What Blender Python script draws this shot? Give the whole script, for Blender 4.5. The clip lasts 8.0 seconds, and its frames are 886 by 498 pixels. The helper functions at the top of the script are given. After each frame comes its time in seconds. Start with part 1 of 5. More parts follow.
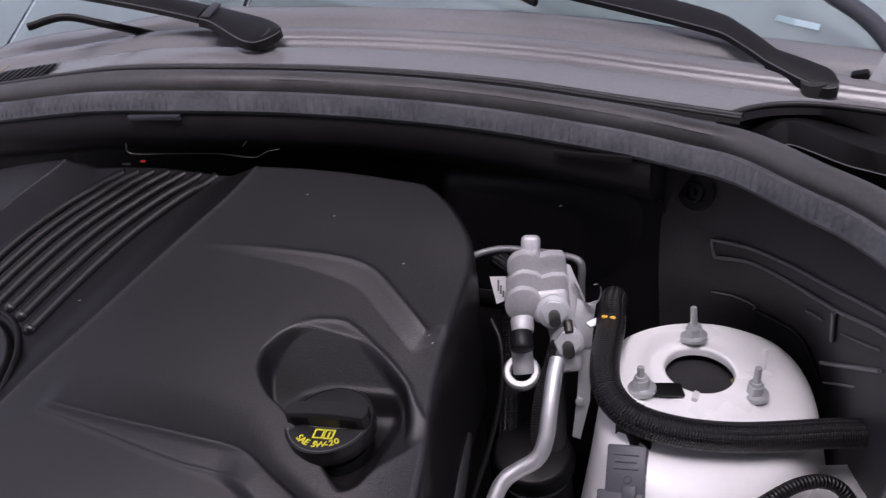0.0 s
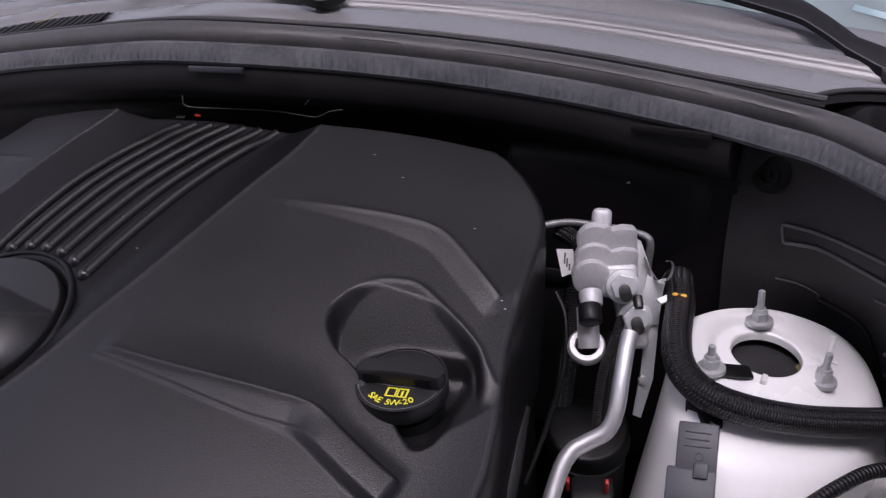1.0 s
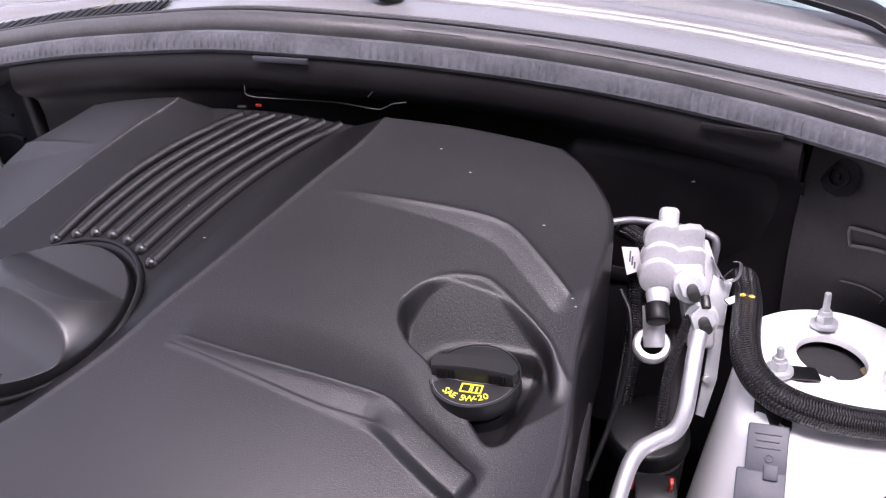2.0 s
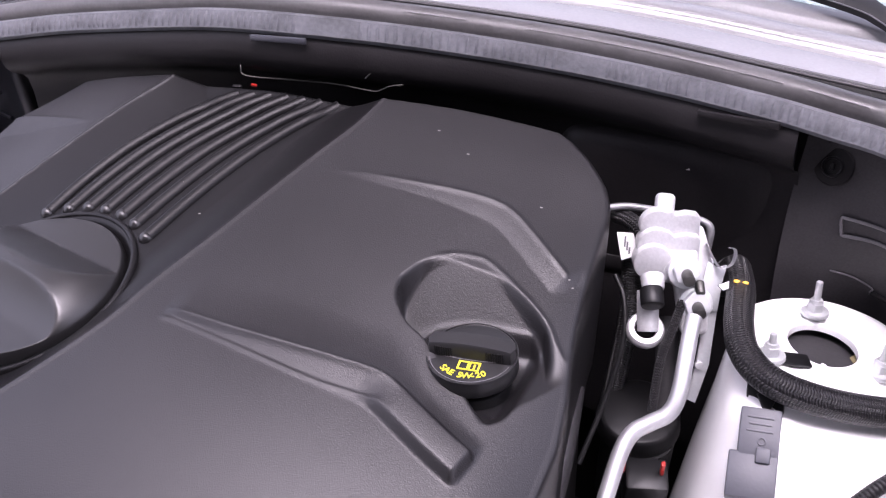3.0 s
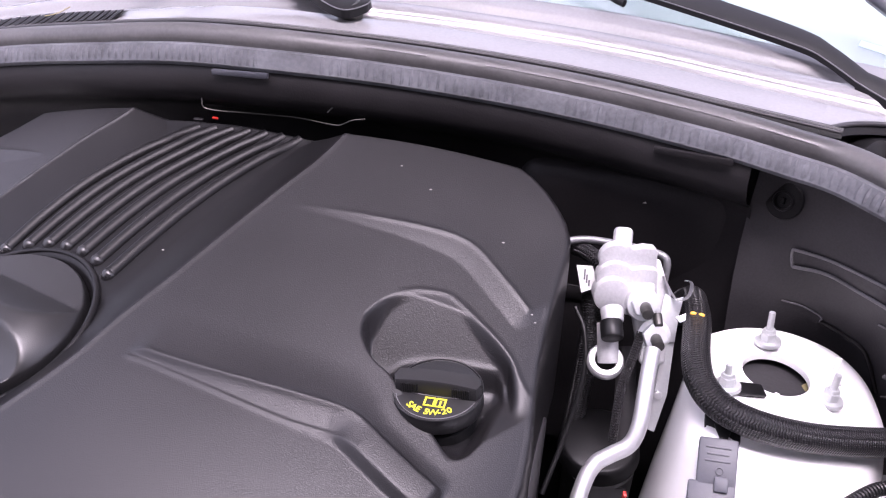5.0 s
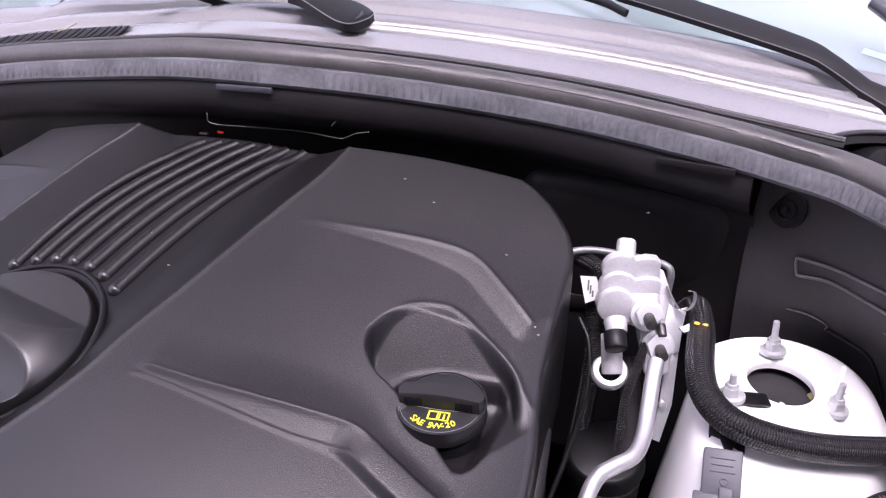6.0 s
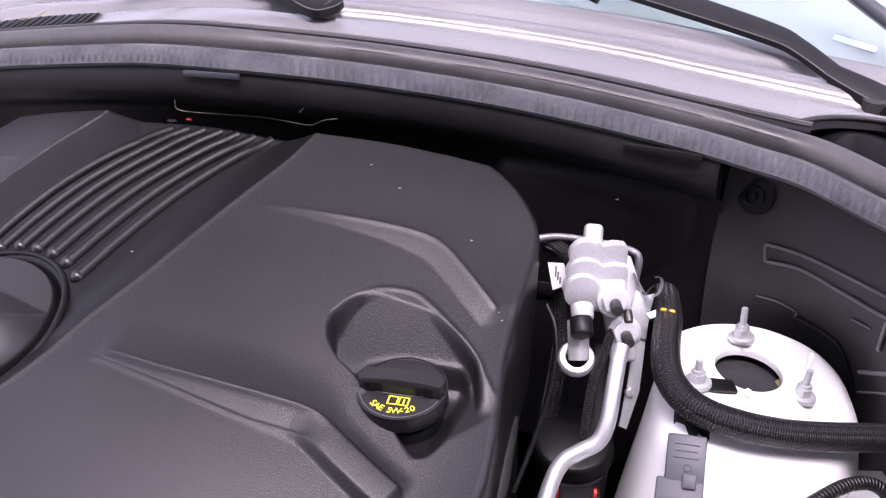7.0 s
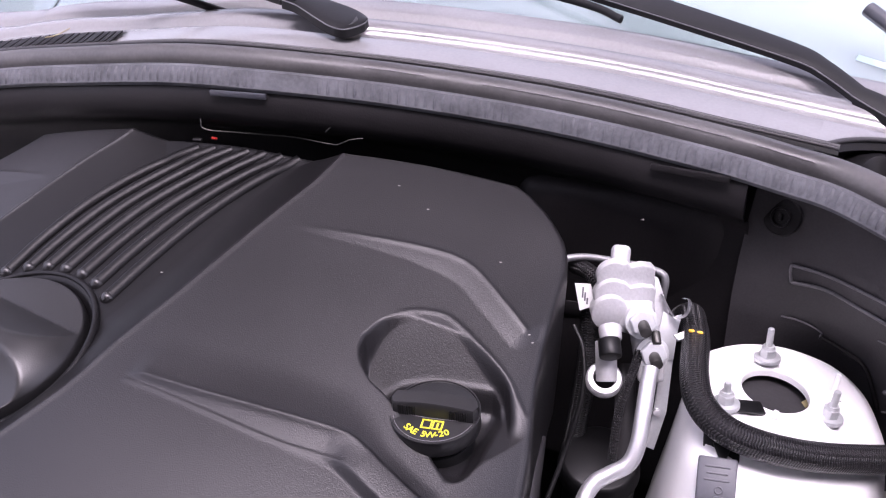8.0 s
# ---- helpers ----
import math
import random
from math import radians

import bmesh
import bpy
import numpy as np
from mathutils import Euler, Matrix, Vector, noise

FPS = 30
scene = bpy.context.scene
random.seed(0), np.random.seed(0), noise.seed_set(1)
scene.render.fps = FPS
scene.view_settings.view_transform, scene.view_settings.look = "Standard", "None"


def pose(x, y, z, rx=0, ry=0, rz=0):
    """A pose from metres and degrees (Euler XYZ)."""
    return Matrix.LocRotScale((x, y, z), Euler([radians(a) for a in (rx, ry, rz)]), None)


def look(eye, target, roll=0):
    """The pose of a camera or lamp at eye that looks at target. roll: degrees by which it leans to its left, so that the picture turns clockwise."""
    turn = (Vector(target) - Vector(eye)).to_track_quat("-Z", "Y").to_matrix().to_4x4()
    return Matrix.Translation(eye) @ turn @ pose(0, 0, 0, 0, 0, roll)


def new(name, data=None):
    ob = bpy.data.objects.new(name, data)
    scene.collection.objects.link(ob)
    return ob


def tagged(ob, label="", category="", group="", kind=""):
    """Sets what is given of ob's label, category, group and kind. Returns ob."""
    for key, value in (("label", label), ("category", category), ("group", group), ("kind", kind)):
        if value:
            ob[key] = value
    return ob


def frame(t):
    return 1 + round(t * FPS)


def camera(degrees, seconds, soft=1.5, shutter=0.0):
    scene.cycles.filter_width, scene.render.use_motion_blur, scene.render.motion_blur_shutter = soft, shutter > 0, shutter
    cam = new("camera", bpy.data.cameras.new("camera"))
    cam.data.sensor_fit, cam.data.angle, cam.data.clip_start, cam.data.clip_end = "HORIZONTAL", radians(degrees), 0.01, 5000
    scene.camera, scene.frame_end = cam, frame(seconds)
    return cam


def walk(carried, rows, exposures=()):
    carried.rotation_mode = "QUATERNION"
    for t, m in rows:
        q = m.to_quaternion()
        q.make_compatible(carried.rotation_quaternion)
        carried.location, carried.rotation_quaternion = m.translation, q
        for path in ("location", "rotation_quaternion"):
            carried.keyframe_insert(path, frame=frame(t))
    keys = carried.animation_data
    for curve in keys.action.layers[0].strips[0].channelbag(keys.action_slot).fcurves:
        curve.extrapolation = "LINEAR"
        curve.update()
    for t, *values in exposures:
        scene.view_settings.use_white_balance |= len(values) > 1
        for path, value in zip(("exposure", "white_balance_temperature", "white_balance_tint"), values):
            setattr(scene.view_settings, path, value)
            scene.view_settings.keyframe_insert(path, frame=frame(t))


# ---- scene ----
cam = camera(49.67, 8.0, soft=1.2, shutter=0.3)
PATH = [
    (0, 0.7134, -0.6731, 1.4757, 29.17, -29.10, -8.36),
    (0.5, 0.6652, -0.7062, 1.4509, 28.33, -28.72, -5.57),
    (1, 0.6404, -0.7106, 1.4470, 27.75, -29.02, -4.31),
    (1.5, 0.6038, -0.7333, 1.4529, 28.03, -29.09, -3.86),
    (1.7, 0.6000, -0.7277, 1.4565, 28.34, -29.56, -3.90),
    (2.8, 0.5847, -0.7421, 1.4492, 28.08, -30.10, -1.99),
    (3, 0.5832, -0.7467, 1.4407, 26.89, -29.65, -1.53),
    (3.5, 0.4729, -0.7995, 1.5045, 24.96, -33.81, 4.26),
    (4, 0.5443, -0.7671, 1.4597, 24.12, -30.65, 2.09),
    (4.5, 0.5917, -0.7427, 1.4666, 24.44, -28.50, -1.31),
    (4.7, 0.5840, -0.7467, 1.4618, 23.57, -28.87, -0.25),
    (5.8, 0.5689, -0.7547, 1.4696, 24.19, -28.72, -0.90),
    (6, 0.5814, -0.7483, 1.4713, 24.38, -28.64, -1.20),
    (6.5, 0.5565, -0.7603, 1.4634, 23.76, -28.36, -0.09),
    (7, 0.6064, -0.7376, 1.4580, 24.13, -28.72, -1.12),
    (7.5, 0.5900, -0.7410, 1.4685, 24.16, -28.84, -1.53),
    (8, 0.5813, -0.7436, 1.4741, 24.11, -28.52, -1.04),
]
walk(cam, [(t, pose(x, y, z, 90 + p, 0, w) @ pose(0, 0, 0, 0, 0, r)) for t, x, y, z, w, p, r in PATH],
     [(0.0, 0.70, 6150, 27), (1.0, 0.68, 6150, 27), (1.5, 1.68, 6150, 29), (3.0, 2.22, 6150, 32), (3.5, 2.38, 6150, 34), (4.5, 2.4, 6150, 34), (6.0, 2.03, 6150, 34), (8.0, 2.0, 6150, 34)])

# ---- daylight: a bright overcast sky, the sun veiled ----
world = bpy.data.worlds.new("sky")
scene.world = world
world.use_nodes = True
wn, wl = world.node_tree.nodes, world.node_tree.links
sky = wn.new("ShaderNodeTexSky")
sky.sky_type = "NISHITA"
sky.sun_disc = False
sky.sun_elevation, sky.sun_rotation = radians(66), radians(158)
sky.air_density, sky.dust_density, sky.ozone_density = 1.0, 7.0, 0.8
haze = wn.new("ShaderNodeHueSaturation")
haze.inputs["Saturation"].default_value = 0.35
wl.new(sky.outputs[0], haze.inputs["Color"])
wl.new(haze.outputs[0], wn["Background"].inputs[0])
wn["Background"].inputs[1].default_value = 0.15
sun_data = bpy.data.lights.new("sun", "SUN")
sun_data.energy, sun_data.angle, sun_data.color = 0.6, radians(34), (1.0, 0.98, 0.95)
sun = new("sun", sun_data)
sun.matrix_world = look((0.75, -1.9, 5.55), (0, 0, 1))

# ---- materials ----
def mat(name, color, rough=0.5, metal=0.0, bump=0.0, scale=200.0, vary=0.15, coat=0.0, spec=0.5, blotch=6.0, rough_vary=0.1):
    m = bpy.data.materials.new(name)
    m.use_nodes = True
    n, l = m.node_tree.nodes, m.node_tree.links
    b = n["Principled BSDF"]
    b.inputs["Metallic"].default_value = metal
    b.inputs["Coat Weight"].default_value = coat
    b.inputs["Coat Roughness"].default_value = 0.08
    b.inputs["Specular IOR Level"].default_value = spec
    co = n.new("ShaderNodeTexCoord")
    big = n.new("ShaderNodeTexNoise")
    big.inputs["Scale"].default_value, big.inputs["Detail"].default_value = blotch, 6
    fine = n.new("ShaderNodeTexNoise")
    fine.inputs["Scale"].default_value, fine.inputs["Detail"].default_value = scale, 3
    l.new(co.outputs["Object"], big.inputs["Vector"])
    l.new(co.outputs["Object"], fine.inputs["Vector"])
    add = n.new("ShaderNodeMath")
    add.operation = "MULTIPLY_ADD"
    l.new(fine.outputs["Fac"], add.inputs[0])
    add.inputs[1].default_value = 0.5
    l.new(big.outputs["Fac"], add.inputs[2])
    ramp = n.new("ShaderNodeMapRange")
    ramp.inputs["From Min"].default_value, ramp.inputs["From Max"].default_value = 0.45, 1.05
    ramp.inputs["To Min"].default_value, ramp.inputs["To Max"].default_value = 1 - vary, 1 + vary
    l.new(add.outputs[0], ramp.inputs["Value"])
    mul = n.new("ShaderNodeVectorMath")
    mul.operation = "SCALE"
    mul.inputs[0].default_value = color
    l.new(ramp.outputs[0], mul.inputs["Scale"])
    l.new(mul.outputs[0], b.inputs["Base Color"])
    rr = n.new("ShaderNodeMapRange")
    rr.inputs["From Min"].default_value, rr.inputs["From Max"].default_value = 0.3, 0.7
    rr.inputs["To Min"].default_value, rr.inputs["To Max"].default_value = max(rough - rough_vary, 0.02), min(rough + rough_vary, 1)
    l.new(big.outputs["Fac"], rr.inputs["Value"])
    l.new(rr.outputs[0], b.inputs["Roughness"])
    if bump:
        bp = n.new("ShaderNodeBump")
        bp.inputs["Strength"].default_value, bp.inputs["Distance"].default_value = bump, 0.001
        l.new(fine.outputs["Fac"], bp.inputs["Height"])
        l.new(bp.outputs[0], b.inputs["Normal"])
    return m


def weave_mat(name, color, along, rows, lean=3.0, rough=0.4):
    """Braided sleeve: rows of slanting strands that turn at each row, by the tube's own surface coordinates."""
    m = mat(name, color, rough, 0, 0, 150, 0.3)
    n, l = m.node_tree.nodes, m.node_tree.links
    b = n["Principled BSDF"]
    uv = n.new("ShaderNodeUVMap")
    sep = n.new("ShaderNodeSeparateXYZ")
    l.new(uv.outputs[0], sep.inputs[0])

    def op(kind, a, second, third=None):
        q = n.new("ShaderNodeMath")
        q.operation = kind
        for k, v in enumerate((a, second, third)):
            if v is None:
                continue
            if isinstance(v, (int, float)):
                q.inputs[k].default_value = v
            else:
                l.new(v, q.inputs[k])
        return q.outputs[0]

    turn = op("PINGPONG", op("MULTIPLY", sep.outputs[1], rows / (2 * math.pi)), 1.0)
    phase = op("MULTIPLY_ADD", sep.outputs[0], along, op("MULTIPLY", turn, lean))
    height = op("MULTIPLY_ADD", op("SINE", phase, None), 0.5, 0.5)
    if rows:
        groove = op("SINE", op("MULTIPLY", turn, math.pi), None)
        height = op("MULTIPLY", height, op("POWER", groove, 0.4))
    tone = n.new("ShaderNodeVectorMath")
    tone.operation = "SCALE"
    tone.inputs[0].default_value = color
    l.new(op("MULTIPLY_ADD", height, 1.7, 0.15), tone.inputs["Scale"])
    l.new(tone.outputs[0], b.inputs["Base Color"])
    bp = n.new("ShaderNodeBump")
    bp.inputs["Strength"].default_value, bp.inputs["Distance"].default_value = 1.0, 0.0014
    l.new(height, bp.inputs["Height"])
    l.new(bp.outputs[0], b.inputs["Normal"])
    return m


COVER = mat("grained_black_plastic", (0.0105, 0.0099, 0.0108), 0.36, 0, 0.30, 1000, 0.35, spec=0.42, rough_vary=0.05)
BANDING = mat("fine_black_plastic", (0.0060, 0.0057, 0.0062), 0.40, 0, 0.10, 1400, 0.3, spec=0.20, rough_vary=0.04)
SMOOTH = mat("smooth_black_plastic", (0.007, 0.007, 0.0075), 0.4, 0, 0.05, 400, 0.15, spec=0.25)
CAPTOP = mat("satin_black_plastic", (0.012, 0.0118, 0.0124), 0.30, 0, 0.12, 900, 0.12)
# paler than the dark plastic itself: sky sheen is lifted into the base colour
COWL = mat("cowl_plastic_with_sheen", (0.22, 0.218, 0.222), 0.17, 0, 0.05, 300, 0.12, rough_vary=0.05)
PANEL = mat("dull_black_plastic", (0.011, 0.0100, 0.0108), 0.5, 0, 0.2, 500, 0.45, spec=0.22, blotch=9)
RUBBER = mat("black_rubber", (0.030, 0.029, 0.031), 0.45, 0, 0.1, 300, 0.3, spec=0.4)
SHIELD = mat("paler_black_plastic", (0.034, 0.032, 0.035), 0.5, 0, 0.2, 500, 0.4, spec=0.4, blotch=12)
BULB = mat("greyed_rubber", (0.062, 0.060, 0.061), 0.42, 0, 0.15, 250, 0.35, spec=0.45, blotch=18)
# edge highlights put into a paler colour; also the seal's pale mould line
RIDGE = mat("pale_seam_and_edge_highlight", (0.15, 0.145, 0.152), 0.45, 0, 0.1, 300, 0.3)
STRIP = mat("worn_grey_rubber", (0.085, 0.088, 0.098), 0.6, 0, 0.25, 250, 0.5, blotch=30)
ALU = mat("cast_aluminium", (0.52, 0.52, 0.53), 0.46, 0.35, 0.35, 350, 0.18)
TUBE = mat("drawn_aluminium", (0.54, 0.54, 0.55), 0.45, 0.8, 0.05, 300, 0.08)
# the drawn aluminium darkened for the shade behind the block
DULL = mat("shaded_aluminium", (0.24, 0.24, 0.25), 0.5, 0.6, 0.1, 300, 0.2)
ZINC = mat("zinc_plated_steel", (0.54, 0.555, 0.565), 0.42, 0.5, 0.1, 400, 0.12)
DARKMETAL = mat("dark_steel", (0.10, 0.097, 0.092), 0.45, 1.0, 0.1, 300, 0.2)
PAINT = mat("white_body_paint", (0.86, 0.86, 0.86), 0.32, 0, 0.02, 120, 0.03, coat=0.4)
PRIMER = mat("thin_white_paint", (0.55, 0.56, 0.58), 0.45, 0, 0.05, 120, 0.06)
YELLOW = mat("yellow_print", (0.75, 0.70, 0.03), 0.5, 0, 0, 200, 0.08)
MARK = mat("orange_paint_mark", (0.8, 0.42, 0.02), 0.5, 0, 0, 200, 0.15)
RED = mat("red_plastic", (0.55, 0.03, 0.02), 0.4, 0, 0, 200, 0.1)
LABEL = mat("white_label", (0.7, 0.7, 0.7), 0.5, 0, 0.05, 200, 0.08)
GLINT = mat("pale_blue_glint", (0.50, 0.66, 0.70), 0.4, 0, 0, 200, 0.08)
GREY_LINE = mat("grey_print_and_glint", (0.12, 0.12, 0.13), 0.5, 0, 0, 200, 0.1)
GREY = mat("grey_nylon", (0.05, 0.052, 0.063), 0.42, 0, 0.1, 300, 0.15)
CHROME = mat("satin_chrome", (0.8, 0.8, 0.82), 0.2, 1.0, 0, 200, 0.05)
DUST = mat("pale_dust", (0.4, 0.38, 0.35), 0.9, 0, 0, 200, 0.2)
WIPER = mat("matt_black_metal", (0.007, 0.0068, 0.0078), 0.46, 0, 0.08, 300, 0.15, spec=0.3)
# for the unseen ground; tone chosen pale to bounce light
CONCRETE = mat("concrete", (0.36, 0.35, 0.33), 0.9, 0, 0.8, 60, 0.3, blotch=0.8)
BRAID = weave_mat("braided_sleeve", (0.013, 0.012, 0.0135), 2700.0, 18.0, 3.2, 0.36)
LOOM = weave_mat("ribbed_loom", (0.008, 0.008, 0.0085), 1600.0, 0.0, 0.0)
# near-black for the shade in recesses and the bay's depth; also lid lettering
SHADE = mat("shade_and_letter_black", (0.008, 0.008, 0.008), 0.7, 0, 0.2, 60, 0.3)
# for the unseen slab that blocks light ahead of the car
BLOCKER = mat("dark_blocker", (0.09, 0.085, 0.08), 0.85, 0, 0.4, 40, 0.25, blotch=1.5)
DASH = mat("pale_grey_vinyl", (0.30, 0.315, 0.32), 0.6, 0, 0.2, 200, 0.08)
ENDCAP = mat("semi_gloss_black_plastic", (0.007, 0.0067, 0.0072), 0.46, 0, 0.1, 400, 0.2, spec=0.22)
RUST = mat("tan_underseal", (0.30, 0.25, 0.12), 0.7, 0, 0.2, 100, 0.3)

GLASS = bpy.data.materials.new("tinted_windscreen_glass")
GLASS.use_nodes = True
gb = GLASS.node_tree.nodes["Principled BSDF"]
gb.inputs["Base Color"].default_value = (0.75, 0.85, 0.85, 1)
gb.inputs["Roughness"].default_value, gb.inputs["IOR"].default_value = 0.02, 1.5
gb.inputs["Transmission Weight"].default_value = 1.0


# ---- builders ----
def mesh_ob(name, verts, faces, material, parent=None, smooth=True, label="", angle=40):
    me = bpy.data.meshes.new(name)
    me.from_pydata([tuple(v) for v in verts], [], [tuple(f) for f in faces])
    me.materials.append(material)
    bm = bmesh.new()
    bm.from_mesh(me)
    bmesh.ops.recalc_face_normals(bm, faces=bm.faces)
    for f in bm.faces:
        f.smooth = smooth
    for e in bm.edges:
        if len(e.link_faces) == 2 and e.calc_face_angle(0) > radians(angle):
            e.smooth = False
    bm.to_mesh(me)
    bm.free()
    ob = new(name, me)
    if parent:
        ob.parent = parent
        ob.matrix_parent_inverse = parent.matrix_world.inverted()
    if label:
        ob["label"] = label
    return ob


def part(name, bm, material, parent, label="", smooth=True, m=None, angle=40):
    if m is not None:
        bm.transform(m)
    bmesh.ops.recalc_face_normals(bm, faces=bm.faces)
    for f in bm.faces:
        f.smooth = smooth
    for e in bm.edges:
        if len(e.link_faces) == 2 and e.calc_face_angle(0) > radians(angle):
            e.smooth = False
    me = bpy.data.meshes.new(name)
    bm.to_mesh(me)
    bm.free()
    me.materials.append(material)
    ob = new(name, me)
    if parent:
        ob.parent = parent
        ob.matrix_parent_inverse = parent.matrix_world.inverted()
    if label:
        ob["label"] = label
    return ob


def thing(name, at, label, category, group="", kind=""):
    ob = new(name)
    ob.empty_display_size = 0.02
    ob.matrix_world = Matrix.Translation(at)
    bpy.context.view_layer.update()
    return tagged(ob, label, category, group, kind)


def spline(pts, steps=8):
    """A smooth line through the points."""
    p = [Vector(q) for q in pts]
    p = [2 * p[0] - p[1]] + p + [2 * p[-1] - p[-2]]
    out = []
    for i in range(1, len(p) - 2):
        for k in range(steps):
            t = k / steps
            a, b, c, d = p[i - 1], p[i], p[i + 1], p[i + 2]
            out.append(0.5 * (2 * b + (c - a) * t + (2 * a - 5 * b + 4 * c - d) * t * t + (3 * b - a - 3 * c + d) * t ** 3))
    out.append(p[-2])
    return out


def tube(name, pts, radius, material, parent=None, segs=16, steps=8, label="", squash=1.0, uv=False, radii=None):
    line = spline(pts, steps)
    verts, faces = [], []
    n = len(line)
    ref = Vector((0, 0, 1))
    side = None
    lens = [0.0]
    for i in range(1, n):
        lens.append(lens[-1] + (line[i] - line[i - 1]).length)
    for i, c in enumerate(line):
        tan = (line[min(i + 1, n - 1)] - line[max(i - 1, 0)]).normalized()
        if side is None:
            side = tan.cross(ref)
            if side.length < 0.1:
                side = tan.cross(Vector((1, 0, 0)))
        side = (side - tan * side.dot(tan)).normalized()
        up = side.cross(tan)
        r = radius if radii is None else radius * float(np.interp(i / (n - 1), [k / (len(radii) - 1) for k in range(len(radii))], radii))
        for k in range(segs):
            a = 2 * math.pi * k / segs
            verts.append(c + r * (math.cos(a) * side + squash * math.sin(a) * up))
    for i in range(n - 1):
        for k in range(segs):
            faces.append((i * segs + k, i * segs + (k + 1) % segs, (i + 1) * segs + (k + 1) % segs, (i + 1) * segs + k))
    faces.append(tuple(range(segs))[::-1])
    faces.append(tuple((n - 1) * segs + k for k in range(segs)))
    ob = mesh_ob(name, verts, faces, material, parent, True, label, 50)
    if uv:
        lay = ob.data.uv_layers.new(name="UVMap")
        for poly in ob.data.polygons:
            ks = [ob.data.loops[j].vertex_index % segs for j in poly.loop_indices]
            wrap = max(ks) - min(ks) > segs // 2
            for j in poly.loop_indices:
                vi = ob.data.loops[j].vertex_index
                k = vi % segs
                if wrap and k < segs // 2:
                    k += segs
                lay.data[j].uv = (lens[vi // segs], 2 * math.pi * k / segs)
    return ob


def cyl(r, h, segs=28, r2=None, bevel=0.0):
    bm = bmesh.new()
    bmesh.ops.create_cone(bm, cap_ends=True, segments=segs, radius1=r, radius2=r if r2 is None else r2, depth=h)
    if bevel:
        edges = [e for e in bm.edges if e.calc_face_angle(0) > 0.9]
        bmesh.ops.bevel(bm, geom=edges, offset=bevel, segments=2, profile=0.5, affect="EDGES")
    return bm


def ring(r_out, r_in, h, segs=36):
    bm = bmesh.new()
    prof = [(r_in, 0), (r_in, h * 0.8), (r_in + 0.15 * (r_out - r_in), h), (r_out - 0.25 * (r_out - r_in), h), (r_out, h * 0.7), (r_out, 0)]
    rows = [[bm.verts.new((r * math.cos(2 * math.pi * k / segs), r * math.sin(2 * math.pi * k / segs), z)) for k in range(segs)] for r, z in prof]
    for i in range(len(prof)):
        a, b = rows[i], rows[(i + 1) % len(prof)]
        for k in range(segs):
            bm.faces.new((a[k], a[(k + 1) % segs], b[(k + 1) % segs], b[k]))
    return bm


def box(sx, sy, sz, bevel=0.002, segs=2):
    bm = bmesh.new()
    bmesh.ops.create_cube(bm, size=1.0)
    bmesh.ops.scale(bm, vec=(sx, sy, sz), verts=bm.verts)
    if bevel:
        bmesh.ops.bevel(bm, geom=list(bm.edges), offset=bevel, segments=segs, profile=0.5, affect="EDGES")
    return bm


def extrude_poly(pts, h, bevel=0.0):
    """A flat shape in the local xy plane, raised by h."""
    bm = bmesh.new()
    f = bm.faces.new([bm.verts.new((x, y, 0)) for x, y in pts])
    top = bmesh.ops.extrude_face_region(bm, geom=[f])
    bmesh.ops.translate(bm, vec=(0, 0, h), verts=[v for v in top["geom"] if isinstance(v, bmesh.types.BMVert)])
    if bevel:
        edges = [e for e in bm.edges if all(abs(v.co.z - h) < 1e-6 for v in e.verts)]
        bmesh.ops.bevel(bm, geom=edges, offset=bevel, segments=2, profile=0.5, affect="EDGES")
    return bm


def text_mesh(s, size, depth=0.0003, bold=0.0):
    cu = bpy.data.curves.new("lettering", "FONT")
    cu.body, cu.size, cu.extrude, cu.align_x, cu.align_y = s, size, depth, "CENTER", "CENTER"
    cu.resolution_u, cu.offset = 3, bold
    ob = bpy.data.objects.new("lettering", cu)
    scene.collection.objects.link(ob)
    dg = bpy.context.evaluated_depsgraph_get()
    me = bpy.data.meshes.new_from_object(ob.evaluated_get(dg))
    bpy.data.objects.remove(ob)
    bpy.data.curves.remove(cu)
    bm = bmesh.new()
    bm.from_mesh(me)
    bpy.data.meshes.remove(me)
    return bm


def frame_m(o, z, x):
    """A frame at o with its z along z and its x near x."""
    z = Vector(z).normalized()
    y = z.cross(Vector(x)).normalized()
    x = y.cross(z)
    return Matrix.Translation(o) @ Matrix((x, y, z)).transposed().to_4x4()


def smooth(a, b, x):
    t = np.clip((x - a) / (b - a), 0, 1)
    return t * t * (3 - 2 * t)


# ---- ground, out of view: made pale to bounce light up ----
mesh_ob("ground", [(-60, -60, 0), (60, -60, 0), (60, 60, 0), (-60, 60, 0)], [(0, 1, 2, 3)], CONCRETE, smooth=False)
tagged(bpy.data.objects["ground"], "unseen ground under the car, made pale to bounce light up", "ground", kind="structure")

# ---- the cowl: one section carried along the rear edge of the bay ----
SEAL = [(-0.75, -0.30, 1.06), (-0.65, -0.15, 1.07), (-0.55, -0.06, 1.085), (-0.45, -0.01, 1.10), (-0.367, 0.002, 1.115), (-0.28, 0.01, 1.13),
        (-0.184, 0.006, 1.145), (-0.06, 0.004, 1.161), (0.044, 0.014, 1.163), (0.155, 0.045, 1.154), (0.27, 0.065, 1.144), (0.37, 0.072, 1.135),
        (0.48, 0.069, 1.124), (0.54, 0.062, 1.117), (0.585, 0.053, 1.112), (0.635, 0.022, 1.106), (0.68, -0.005, 1.10), (0.72, -0.05, 1.095), (0.75, -0.12, 1.09)]
